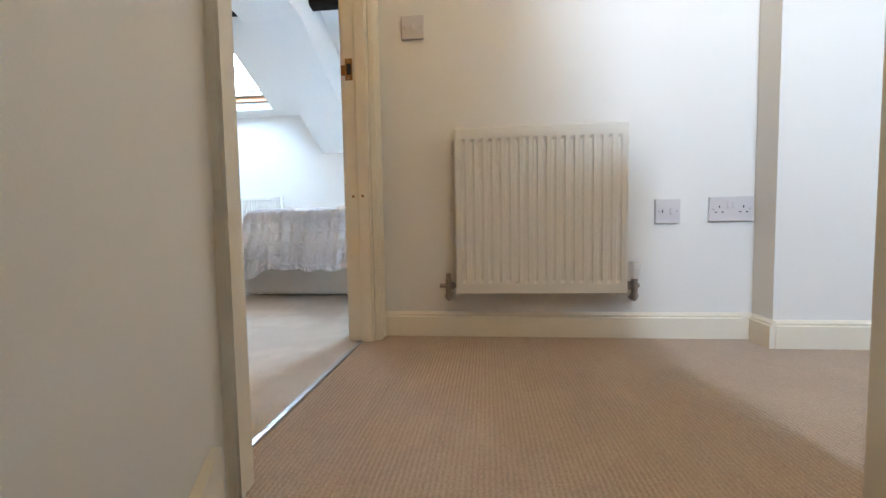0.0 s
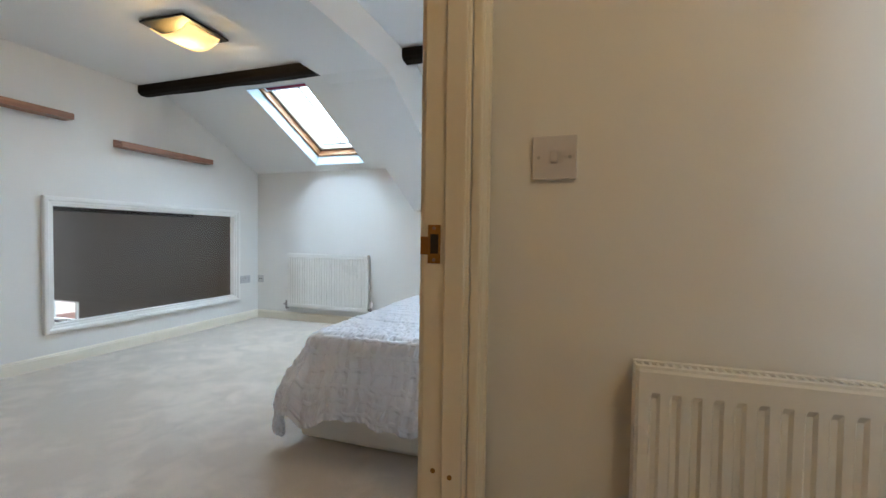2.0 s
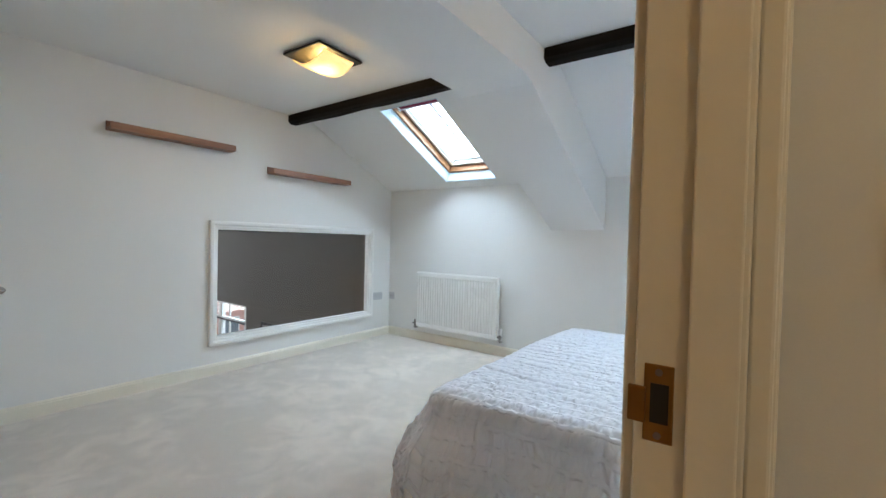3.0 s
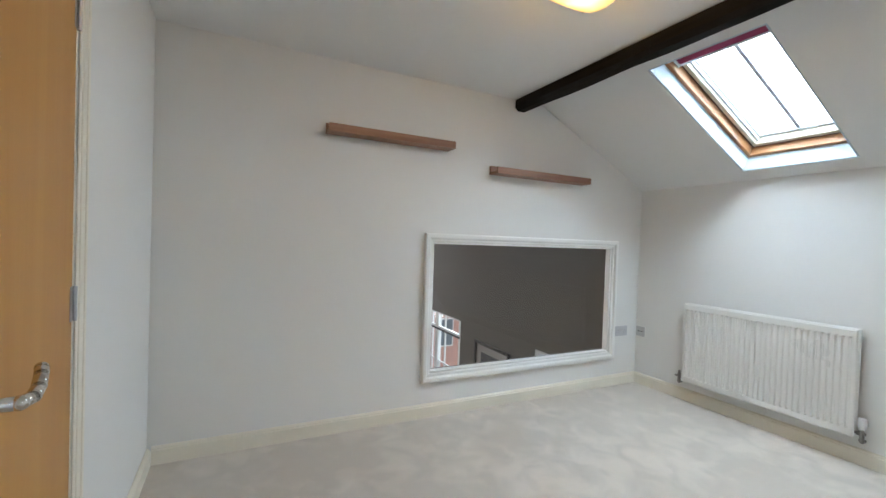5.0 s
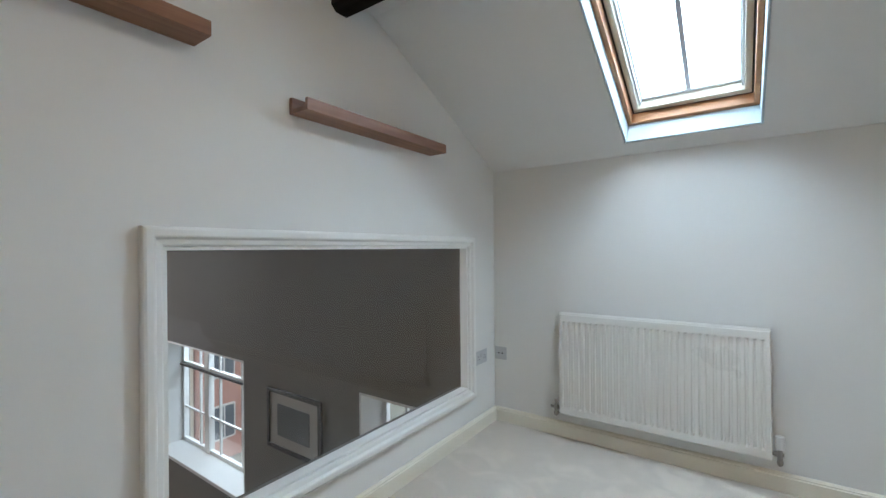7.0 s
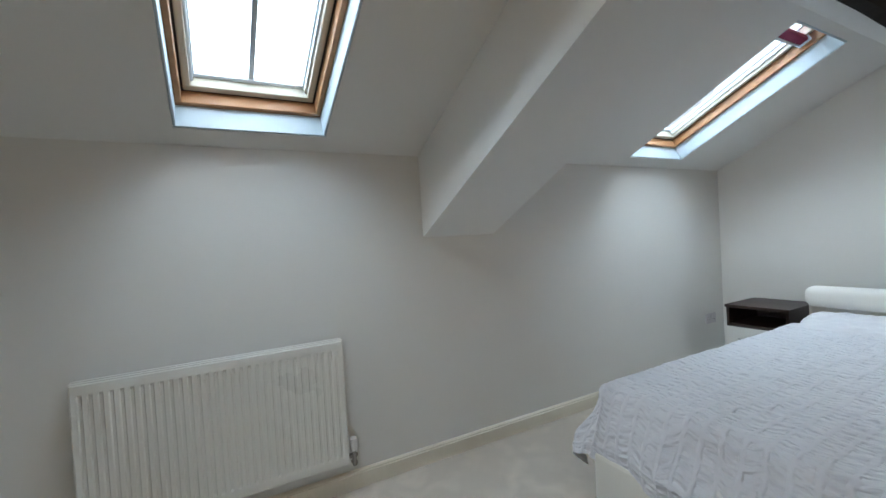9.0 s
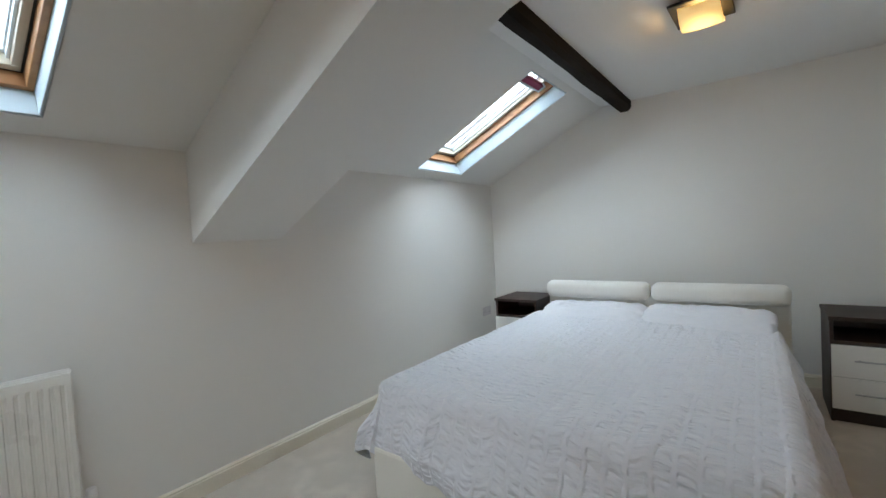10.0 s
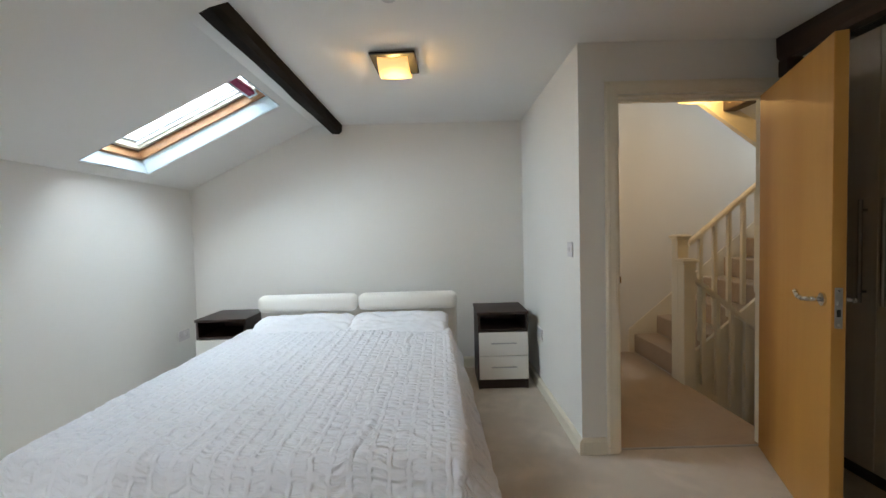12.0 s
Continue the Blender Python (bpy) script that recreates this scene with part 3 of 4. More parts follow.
door("side_door", pose(D2[0] + 0.014, SOUTH + 0.001, 0, 0, 0, 6.4), 0.73, 1.955, "honey-coloured oak veneer door standing slightly ajar", thick=0.035)

# ---- stairs ----
GO, RISE = 0.225, 0.187


def staircase(name, x0, x1, y0, up, count, label):
    st = thing(name, pose(0, 0, 0), label, "stairs")
    for k in range(count):
        if up:
            y, z = y0 - k * GO, (k + 1) * RISE
            bm = B(x0, x1, y - GO - 0.02, y, z - RISE, z - 0.001, bevel=0.014)
        else:
            y, z = y0 - k * GO, -(k + 1) * RISE
            bm = B(x0, x1, y - GO - 0.02, y - 0.0005, z - 0.16, z, bevel=0.012)
        part("step", bm, LAND_CARPET, st)
    return st


down = staircase("stairs_down", DOOR_OUT + 0.02, -0.413, STAIR_TOP, False, 12, "carpeted flight of stairs going down from the landing")
up = staircase("stairs_up", -0.328, 0.478, STAIR_TOP, True, 11, "carpeted flight of stairs going up with white strings")


def string(parent, x0, x1, y0, z0, y1, z1, depth):
    bm = bmesh.new()
    prism(bm, [(y0, z0), (y1, z1), (y1, z1 - depth), (y0, z0 - depth)], "x", x0, x1)
    return part("string", bm, CREAM, parent, "cream painted stair string")


S = RISE / GO
string(up, -0.36, -0.329, STAIR_TOP - 0.06, 0.20, -0.9, 0.20 + (STAIR_TOP - 0.06 + 0.9) * S, 0.30)
bm = bmesh.new()
prism(bm, [(STAIR_TOP - 0.10, -0.075), (-0.9, -0.10 + (STAIR_TOP - 0.06 + 0.9) * S), (-0.9, -2.59), (STAIR_TOP - 0.10, -2.59)], "x", -0.352, -0.331)
part("spandrel", bm, CREAM, up, "cream painted panel below the rising flight")
string(up, 0.462, 0.4795, STAIR_TOP + 0.05, 0.235, -0.9, 0.235 + (STAIR_TOP + 0.95) * S, 0.32)
string(down, DOOR_OUT + 0.001, DOOR_OUT + 0.019, STAIR_TOP + 0.03, 0.105, -1.5, 0.105 - (STAIR_TOP + 1.53) * S, 0.30)
string(down, -0.412, -0.38, STAIR_TOP - 0.04, 0.06, -1.0, 0.06 - (STAIR_TOP - 0.04 + 1.0) * S, 0.30)


def newel(x, y, z0, z1, label):
    n = thing("newel_post", pose(x, y, z0), label, "newel post", "newel posts")
    h = z1 - z0
    part("post", B(-0.045, 0.045, -0.045, 0.045, 0, h - 0.03, bevel=0.004), CREAM, n)
    cap = B(-0.062, 0.062, -0.062, 0.062, h - 0.03, h - 0.008, bevel=0.006)
    box(cap, -0.052, 0.052, -0.052, 0.052, h - 0.045, h - 0.03, bevel=0.005)
    box(cap, -0.048, 0.048, -0.048, 0.048, h - 0.008, h, bevel=0.004)
    part("cap", cap, CREAM, n)
    return n


newel(-0.395, 1.57, -0.3, 1.00, "cream painted square newel post at the stair head")
newel(-0.30, 1.567, 0.0, 1.19, "taller cream painted newel post of the rising flight")


def balustrade(x, y0, z0, slope, length, label, lower):
    """Handrail at z0 over y0 falling or rising along -y, with square balusters down to the string."""
    b = thing("balustrade", pose(x, 0, 0), label, "banister", "stair banisters")
    bm = bmesh.new()
    y1 = y0 - length
    prism(bm, [(y0, z0), (y1, z0 + slope * length), (y1, z0 + slope * length - 0.045), (y0, z0 - 0.045)], "x", -0.028, 0.028)
    bmesh.ops.bevel(bm, geom=bm.edges[:], offset=0.008, segments=2, affect="EDGES")
    part("handrail", bm, CREAM, b)
    n = int(length / 0.115)
    for i in range(n):
        y = y0 - 0.10 - i * 0.115
        t = z0 + slope * (y0 - y) - 0.03
        part("baluster", B(-0.0155, 0.0155, y - 0.0155, y + 0.0155, t - lower, t, bevel=0.003), CREAM, b)
    return b


balustrade(-0.345, 1.53, 1.13, S, 2.2, "cream painted banister of the rising flight", 0.86)
balustrade(-0.396, 1.54, 0.88, -S, 2.4, "cream painted banister of the falling flight", 0.86)

# ---- skylights ----


def skylight(name, x0, x1, label):
    """Roof window: white reveal, pine frame and sash, glazing bar, glass and a maroon roller blind."""
    y0, y1 = SKY_Y0, SKY_Y1
    length = (y1 - y0) / math.cos(SLOPE)
    # local frame: u along x, v down the slope, w outwards
    o = on_slope(x0, y0)
    m = Matrix.Translation(o) @ Matrix.Rotation(-SLOPE, 4, "X")
    w = x1 - x0
    s = thing(name, m, label, "skylight", "skylights")
    tagged(s, kind="structure")

    def ring(a, b, z0, z1, inset_top=None):
        bm = bmesh.new()
        box(bm, a, w - a, a, b, z0, z1, bevel=0.004)
        box(bm, a, w - a, length - b, length - a, z0, z1, bevel=0.004)
        box(bm, a, b, b, length - b, z0, z1, bevel=0.004)
        box(bm, w - b, w - a, b, length - b, z0, z1, bevel=0.004)
        return bm
    part("reveal", ring(0.001, 0.012, 0.001, 0.135), REVEAL, s, "white reveal lining with the sky's tint in its colour")
    part("window_frame", ring(0.012, 0.036, 0.108, 0.175), PINE, s, "varnished pine frame")
    part("gasket", ring(0.035, 0.048, 0.168, 0.176), DARK, s, "dark rubber gasket line")
    part("sash", ring(0.044, 0.072, 0.166, 0.242), PALE_SASH, s, "cream painted sash")
    part("glazing_bead", ring(0.070, 0.090, 0.216, 0.240), CHANNEL, s, "pale grey glazing bead")
    for x in (0.073, w - 0.083):
        part("blind_channel", B(x, x + 0.010, 0.12, length - 0.075, 0.190, 0.216, bevel=0.002), CHANNEL, s, "pale grey blind side channel")
    part("glazing_bar", B(w / 2 - 0.011, w / 2 + 0.011, 0.085, length - 0.085, 0.222, 0.236, bevel=0.002), ALU, s, "grey glazing bar")
    pane = part("pane", B(0.088, w - 0.088, 0.088, length - 0.088, 0.237, 0.241), GLASS, s)
    pane.visible_shadow = False
    blind = part("roller_blind", B(0.058, w - 0.058, 0.108, 0.162, 0.135, 0.178, bevel=0.01), MAROON, s, "rolled-up maroon blind")
    for x in (0.048, w - 0.058):
        part("blind_end_cap", B(x, x + 0.010, 0.100, 0.172, 0.128, 0.186, bevel=0.003), CHANNEL, blind, "white end cap")
    part("blind_stripe", B(0.058, w - 0.058, 0.162, 0.176, 0.137, 0.15, bevel=0.003), CHANNEL, blind, "white blind edge strip")
    part("blind_bar", B(0.06, w - 0.06, 0.161, 0.174, 0.152, 0.165, bevel=0.003), ALU, blind)
    return s


skylight("window_1", *SKYLIGHTS[0], "pine roof window with a rolled-up maroon blind and bright overcast sky")
skylight("window_2", *SKYLIGHTS[1], "pine roof window above the bed with a maroon blind")

# ---- inner window ----
iw = thing("window_3", pose(WEST, 0, 0), "white-framed inner window looking into a dark lower room", "window")
tagged(iw, kind="structure")


def moulding(bm, y0, y1, z0, z1, profile):
    """A mitred picture-frame moulding round an opening; profile of (width out from the opening, depth off the wall)."""
    rings = [[bm.verts.new((d, y, z)) for y, z in ((y0 - b, z0 - b), (y1 + b, z0 - b), (y1 + b, z1 + b), (y0 - b, z1 + b))] for b, d in profile]
    for a, b in zip(rings, rings[1:] + rings[:1]):
        for i in range(4):
            j = (i + 1) % 4
            bm.faces.new((a[i], a[j], b[j], b[i]))
    bmesh.ops.recalc_face_normals(bm, faces=bm.faces)
    return bm


FRAME_PROFILE = [(0.057, 0.0005), (0.057, 0.021), (0.054, 0.027), (0.047, 0.030), (0.031, 0.030), (0.026, 0.028), (0.022, 0.021), (0.019, 0.017), (0.006, 0.015), (0.0, 0.011), (0.0, 0.0005)]
part("window_frame", moulding(bmesh.new(), IW[0], IW[1], IW[2], IW[3], FRAME_PROFILE), WHITE_TRIM, iw)
bm = bmesh.new()
for a in ((IW[0] + .001, IW[1] - .001, IW[2] + .001, IW[2] + 0.014), (IW[0] + .001, IW[1] - .001, IW[3] - 0.014, IW[3] - .001), (IW[0] + .001, IW[0] + 0.014, IW[2] + .014, IW[3] - .014), (IW[1] - 0.014, IW[1] - .001, IW[2] + .014, IW[3] - .014)):
    box(bm, -0.047, 0.004, *a, bevel=0.002)
part("glazing_bead", bm, WHITE_TRIM, iw)
bm = bmesh.new()
for a in ((IW[0] + .001, IW[1] - .001, IW[2] + .001, IW[2] + 0.01), (IW[0] + .001, IW[1] - .001, IW[3] - 0.01, IW[3] - .001), (IW[0] + .001, IW[0] + 0.01, IW[2] + .01, IW[3] - .01), (IW[1] - 0.01, IW[1] - .001, IW[2] + .01, IW[3] - .01)):
    box(bm, -0.074, -0.055, *a)
part("reveal", bm, GREY_PAINT, iw, "grey-brown painted reveal")
pane = part("pane", B(-0.054, -0.048, IW[0] + 0.010, IW[1] - 0.010, IW[2] + 0.010, IW[3] - 0.010), GLASS, iw)
pane.visible_shadow = False

# ---- the lower room beyond the inner window ----
FY = 5.57
structure("lower_room_floor", B(-13.5, -4.851, 0.5, FY, -2.95, -2.85), material("dark_wood_floor", (0.10, 0.06, 0.04), 0.5, stain=0.1), "dark floor of the lower room", "floor")
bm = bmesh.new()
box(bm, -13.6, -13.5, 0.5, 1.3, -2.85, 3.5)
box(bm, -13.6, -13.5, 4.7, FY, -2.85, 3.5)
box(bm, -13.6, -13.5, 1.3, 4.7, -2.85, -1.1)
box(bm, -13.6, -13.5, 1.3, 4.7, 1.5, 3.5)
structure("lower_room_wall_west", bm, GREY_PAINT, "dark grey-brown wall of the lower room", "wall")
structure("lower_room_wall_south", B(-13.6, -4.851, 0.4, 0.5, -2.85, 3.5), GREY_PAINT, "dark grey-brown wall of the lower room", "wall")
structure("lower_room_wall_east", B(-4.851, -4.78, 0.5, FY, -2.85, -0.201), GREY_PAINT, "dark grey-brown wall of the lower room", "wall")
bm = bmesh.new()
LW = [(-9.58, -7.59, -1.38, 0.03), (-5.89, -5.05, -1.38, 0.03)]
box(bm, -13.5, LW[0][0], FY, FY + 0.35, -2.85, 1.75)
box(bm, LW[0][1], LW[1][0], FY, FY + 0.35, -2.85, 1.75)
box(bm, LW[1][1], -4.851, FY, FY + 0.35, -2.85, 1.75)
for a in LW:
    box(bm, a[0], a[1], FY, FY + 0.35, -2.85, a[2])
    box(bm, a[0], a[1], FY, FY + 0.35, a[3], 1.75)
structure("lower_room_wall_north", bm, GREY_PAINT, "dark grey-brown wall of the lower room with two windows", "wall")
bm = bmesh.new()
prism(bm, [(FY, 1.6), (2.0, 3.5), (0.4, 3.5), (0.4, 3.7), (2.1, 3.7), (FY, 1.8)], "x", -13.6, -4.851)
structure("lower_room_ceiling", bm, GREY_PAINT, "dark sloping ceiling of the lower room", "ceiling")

structure("lower_room_beam", B(-5.64, -5.5, 0.5, FY - 0.001, 1.172, 1.34, bevel=0.012), BLACK_BEAM, "black timber tie beam in the lower room", "beam")


def sash_window(name, x0, x1, z0, z1, label):
    w = thing(name, pose(0, FY, 0), label, "window", "windows of the lower room")
    tagged(w, kind="structure")
    bm = bmesh.new()
    box(bm, x0 + .001, x0 + 0.02, 0.0, 0.33, z0, z1)
    box(bm, x1 - 0.02, x1 - .001, 0.0, 0.33, z0, z1)
    box(bm, x0, x1, 0.0, 0.33, z1 - 0.02, z1 - .001)
    part("reveal", bm, WHITE_TRIM, w, "white painted reveal")
    part("window_sill", B(x0 - 0.03, x1 + 0.03, -0.06, 0.33, z0 - 0.03, z0 + 0.012, bevel=0.006), WHITE_TRIM, w)
    bm = bmesh.new()
    f = 0.05
    zm = z1 - 0.36
    for a in ((x0 + .02, x0 + f + .02, z0, z1 - .02), (x1 - f - .02, x1 - .02, z0, z1 - .02), (x0 + .02, x1 - .02, z0 + .012, z0 + f + .012), (x0 + .02, x1 - .02, z1 - f - .02, z1 - .02), (x0 + .02, x1 - .02, zm - 0.03, zm + 0.03)):
        box(bm, a[0], a[1], 0.24, 0.29, a[2], a[3], bevel=0.003)
    part("sash", bm, WHITE_TRIM, w)
    n = 4 if x1 - x0 > 1.5 else 3
    if n == 4:
        xm = x0 + 0.36 * (x1 - x0)
        part("mullion", B(xm - 0.055, xm + 0.055, 0.225, 0.30, z0 + 0.012, z1 - 0.02, bevel=0.006), WHITE_TRIM, w, "white painted mullion")
    for i in range(1, n):
        x = x0 + (x1 - x0) * i / n
        part("glazing_bar", B(x - 0.012, x + 0.012, 0.25, 0.28, z0 + 0.05, z1 - 0.06), WHITE_TRIM, w)
    part("glazing_bar", B(x0 + 0.06, x1 - 0.06, 0.252, 0.278, z0 + 0.46, z0 + 0.48), WHITE_TRIM, w)
    part("rail", B(x0 + 0.05, x1 - 0.05, 0.20, 0.225, zm - 0.02, zm + 0.005, bevel=0.003), DARK, w, "dark blind rail")
    p = part("pane", B(x0 + 0.06, x1 - 0.06, 0.263, 0.268, z0 + 0.05, z1 - 0.06), GLASS, w)
    p.visible_shadow = False


sash_window("window_4", *LW[0], "white sash window with a view of red brick houses")
sash_window("window_5", *LW[1], "white sash window with slatted light outside")
pic = thing("framed_picture", pose(-6.74, FY, -0.425), "dark framed print with a pale mount on the grey wall", "picture")
bm = bmesh.new()
for a in ((-.40, .40, .245, .285), (-.40, .40, -.285, -.245), (-.40, -.36, -.245, .245), (.36, .40, -.245, .245)):
    box(bm, a[0], a[1], -0.03, -0.002, a[2], a[3], bevel=0.004)
part("picture_frame", bm, DARK, pic)
part("mount", B(-.36, .36, -0.016, -0.003, -.245, .245), MOUNT, pic)
part("print", B(-.24, .24, -0.019, -0.0165, -.15, .15), PICTURE, pic)


def town_house(m, length, mat, label):
    """A terraced house front along +x, its face towards -y."""
    house = thing("town_house", m, label, "house", "houses across the street")
    part("wall", B(0, length, 0, 6, 0, 10.5), mat, house)
    bm = bmesh.new()
    prism(bm, [(-0.4, 10.4), (6.4, 10.4), (3, 12.8)], "x", -0.1, length + 0.1)
    part("roof", bm, GREY_PAINT, house)
    n = int(length / 2.2)
    for i in range(n):
        for z in (1.0, 4.0, 7.0):
            x = 0.6 + i * 2.2
            w = part("window", B(x, x + 1.1, -0.06, -0.002, z, z + 1.7, bevel=0.02), WHITE_TRIM, house)
            for dx in (0.08, 0.59):
                part("pane", B(x + dx, x + dx + 0.43, -0.07, -0.062, z + 0.1, z + 1.6), SLATE, w)
    return house


SLATE = material("dark_window_reflection", (0.16, 0.19, 0.22), 0.15, stain=0.2)
RENDER_PALE = material("pale_yellow_render", (0.62, 0.56, 0.42), 0.85, grain=0.05, grain_scale=20, stain=0.1)
town_house(pose(-24, 12.6, -9, 0, 0, 90), 12, BRICK_RED, "red brick town house with white windows across the street")
town_house(pose(-24.3, 3.6, -9, 0, 0, 90), 8.9, RENDER_PALE, "pale rendered town house with white windows across the street")
structure("ground", B(-300, 300, -300, 600, -9.1, -9.0), material("pale_paving_and_grass", (0.30, 0.32, 0.26), 0.9, stain=0.3), "pale paved yard and grass outside the windows", "ground")

# ---- things ----


def radiator(m, w, h, label, bars=0.0125):
    """Pressed steel panel radiator; origin at its lower left back corner, front towards -y."""
    r = thing("radiator", m, label, "radiator", "radiators")
    d = 0.07
    n = round(w / 0.0335)
    pitch = (w - 0.03) / n
    bm = bmesh.new()
    us = []
    for i in range(n):
        for f, g in ((0.0, 0.0), (0.22, 0.0), (0.36, 1.0), (0.64, 1.0), (0.78, 0.0)):
            us.append((0.015 + (i + f) * pitch, g))
    us = [(0.0, -0.6), (0.006, 0.0)] + us + [(w - 0.006, 0.0), (w, -0.6)]
    vs = [(0.0, -1), (0.006, 0), (0.034, 0), (0.040, 0), (0.052, 1), (h - 0.052, 1), (h - 0.041, 0), (h - 0.030, 0), (h - 0.006, 0), (h, -1)]
    grid = []
    for z, k in vs:
        row = []
        for u, g in us:
            y = -d + (0.0068 * max(0, g) * max(0, k))
            if k < 0 or g < 0:
                y = -d + 0.008
            row.append(bm.verts.new((u, y, z)))
        grid.append(row)
    for a, b in zip(grid, grid[1:]):
        for i in range(len(us) - 1):
            bm.faces.new((a[i], a[i + 1], b[i + 1], b[i]))
    part("front_panel", bm, ENAMEL, r)
    # Plain black block: the shade between the panels is put into its colour
    back = B(0.004, w - 0.004, -d + 0.02, -0.024, 0.012, h - 0.012, bevel=0.004)
    part("convector", back, DARK, r, "black block painted as the shade between the panels")
    for x in (0.0, w - 0.004):
        part("side_panel", B(x, x + 0.004, -d + 0.004, -0.02, 0.008, h - 0.004, bevel=0.001), ENAMEL, r)
    part("back_panel", B(0.002, w - 0.002, -0.024, -0.018, 0.004, h - 0.004), ENAMEL, r)
    g = bmesh.new()
    box(g, 0.0, w, -d + 0.005, -d + 0.017, h - 0.003, h + 0.003, bevel=0.001)
    box(g, 0.0, w, -0.031, -0.018, h - 0.003, h + 0.003, bevel=0.001)
    k = int(w / bars)
    for i in range(k + 1):
        x = i * (w - 0.005) / k
        box(g, x, x + 0.004, -d + 0.017, -0.031, h - 0.005, h + 0.001)
    part("top_grille", g, ENAMEL, r)
    for x in (0.12, w - 0.12):
        part("bracket", B(x, x + 0.03, -0.018, 0.0, 0.05, h - 0.05), ENAMEL, r)
    # valves
    for side, x in ((-1, 0.0), (1, w)):
        bm = bmesh.new()
        rod(bm, (x - side * 0.01, -0.045, 0.03), (x + side * 0.045, -0.045, 0.03), 0.0085)
        rod(bm, (x + side * 0.03, -0.045, -0.02), (x + side * 0.03, -0.045, 0.055), 0.011)
        rod(bm, (x + side * 0.008, -0.045, 0.03), (x + side * 0.02, -0.045, 0.03), 0.014, 6)
        rod(bm, (x + side * 0.03, -0.045, -0.012), (x + side * 0.03, -0.045, 0.0), 0.014, 6)
        rod(bm, (x + side * 0.03, -0.045, -0.02), (x + side * 0.03, -0.001, -0.02), 0.0075)
        v = part("valve", bm, OLD_METAL, r, "tarnished metal valve")
        if side > 0:
            t = bmesh.new()
            rod(t, (x + 0.03, -0.045, 0.055), (x + 0.03, -0.045, 0.075), 0.017, 16)
            rod(t, (x + 0.03, -0.045, 0.075), (x + 0.03, -0.045, 0.115), 0.021, 16, 0.018)
            part("thermostat_head", t, PLASTIC, v, "white thermostat head")
        else:
            part("valve_cap", rod(bmesh.new(), (x - 0.03, -0.045, 0.055), (x - 0.03, -0.045, 0.075), 0.009, 10), OLD_METAL, v)
            rodm = rod(bmesh.new(), (x - 0.062, -0.045, 0.03), (x - 0.03, -0.045, 0.03), 0.008, 10)
            part("drain_cock", rodm, OLD_METAL, v)
    return r


radiator(pose(-1.016, LAND_N - 0.001, 0.168), 0.60, 0.598, "small white ribbed panel radiator on the landing wall")
radiator(pose(-4.296, NORTH - 0.001, 0.16), 1.024, 0.612, "long white ribbed panel radiator under the skylight", bars=0.33)


def plate(name, m, w, h, label, kind, mat=None):
    """A wall plate; local x along the wall, z up, front towards -y."""
    mat = mat or PLATE_PLASTIC
    p = thing(name, m, label, "light switch" if kind == "switch" else "socket", "electrical plates")
    part("faceplate", B(-w / 2, w / 2, -0.009, -0.001, -h / 2, h / 2, bevel=0.0025), mat, p)
    xs = [-0.030, 0.030] if w < 0.1 else [-0.060, 0.060]
    for x in xs:
        part("screw", rod(bmesh.new(), (x, -0.0102, 0), (x, -0.0085, 0), 0.0035, 10), STEEL, p)
    if kind == "switch":
        part("rocker", B(-0.007, 0.007, -0.0135, -0.0088, -0.012, 0.012, bevel=0.0015), mat, p)
    elif kind == "spur":
        part("rocker", B(0.006, 0.022, -0.0135, -0.0088, -0.013, 0.013, bevel=0.002), mat, p)
        part("fuse_slot", B(-0.02, -0.0165, -0.0095, -0.0088, -0.006, 0.006), DARK, p)
    elif kind == "socket":
        for x in (-0.040, 0.040):
            part("earth_slot", B(x - 0.002, x + 0.002, -0.0094, -0.0088, 0.004, 0.0125), DARK, p)
            for dx in (-0.011, 0.011):
                part("pin_slot", B(x + dx - 0.0035, x + dx + 0.0035, -0.0094, -0.0088, -0.0125, -0.0085), DARK, p)
        for x in (-0.0085, 0.0085):
            part("rocker", B(x - 0.007, x + 0.007, -0.0125, -0.0088, 0.002, 0.027, bevel=0.0015), mat, p)
    elif kind == "aerial":
        for x in (-0.013, 0.013):
            part("aerial_port", rod(bmesh.new(), (x, -0.0102, 0), (x, -0.0088, 0), 0.006, 10), DARK, p)
    return p


LN, LS = LAND_N, ALCOVE
plate("light_switch", pose(-1.167, LN, 1.150), 0.086, 0.086, "white single-rocker light switch on the landing wall", "switch")
plate("fused_spur", pose(-0.262, LN, 0.457), 0.086, 0.086, "white fused spur plate beside the landing radiator", "spur")
plate("double_socket", pose(-0.050, LN, 0.461), 0.146, 0.086, "white double socket low on the landing wall", "socket")
plate("light_switch", pose(-1.248, LS, 1.138, 0, 0, 180), 0.086, 0.086, "white light switch on the bedroom side of the partition", "switch")
plate("double_socket", pose(-0.463, LS, 0.451, 0, 0, 180), 0.146, 0.086, "white double socket beside the bedside cabinet", "socket")
plate("double_socket", pose(-0.042, NORTH, 0.414), 0.146, 0.086, "white double socket behind the bedside cabinet", "socket")
plate("double_socket", pose(WEST, 5.586, 0.467, 0, 0, 90), 0.146, 0.086, "light grey double socket beside the inner window", "socket", GREY_PLASTIC)
plate("aerial_socket", pose(-4.725, NORTH, 0.46), 0.086, 0.086, "light grey aerial socket beside the radiator", "aerial", GREY_PLASTIC)


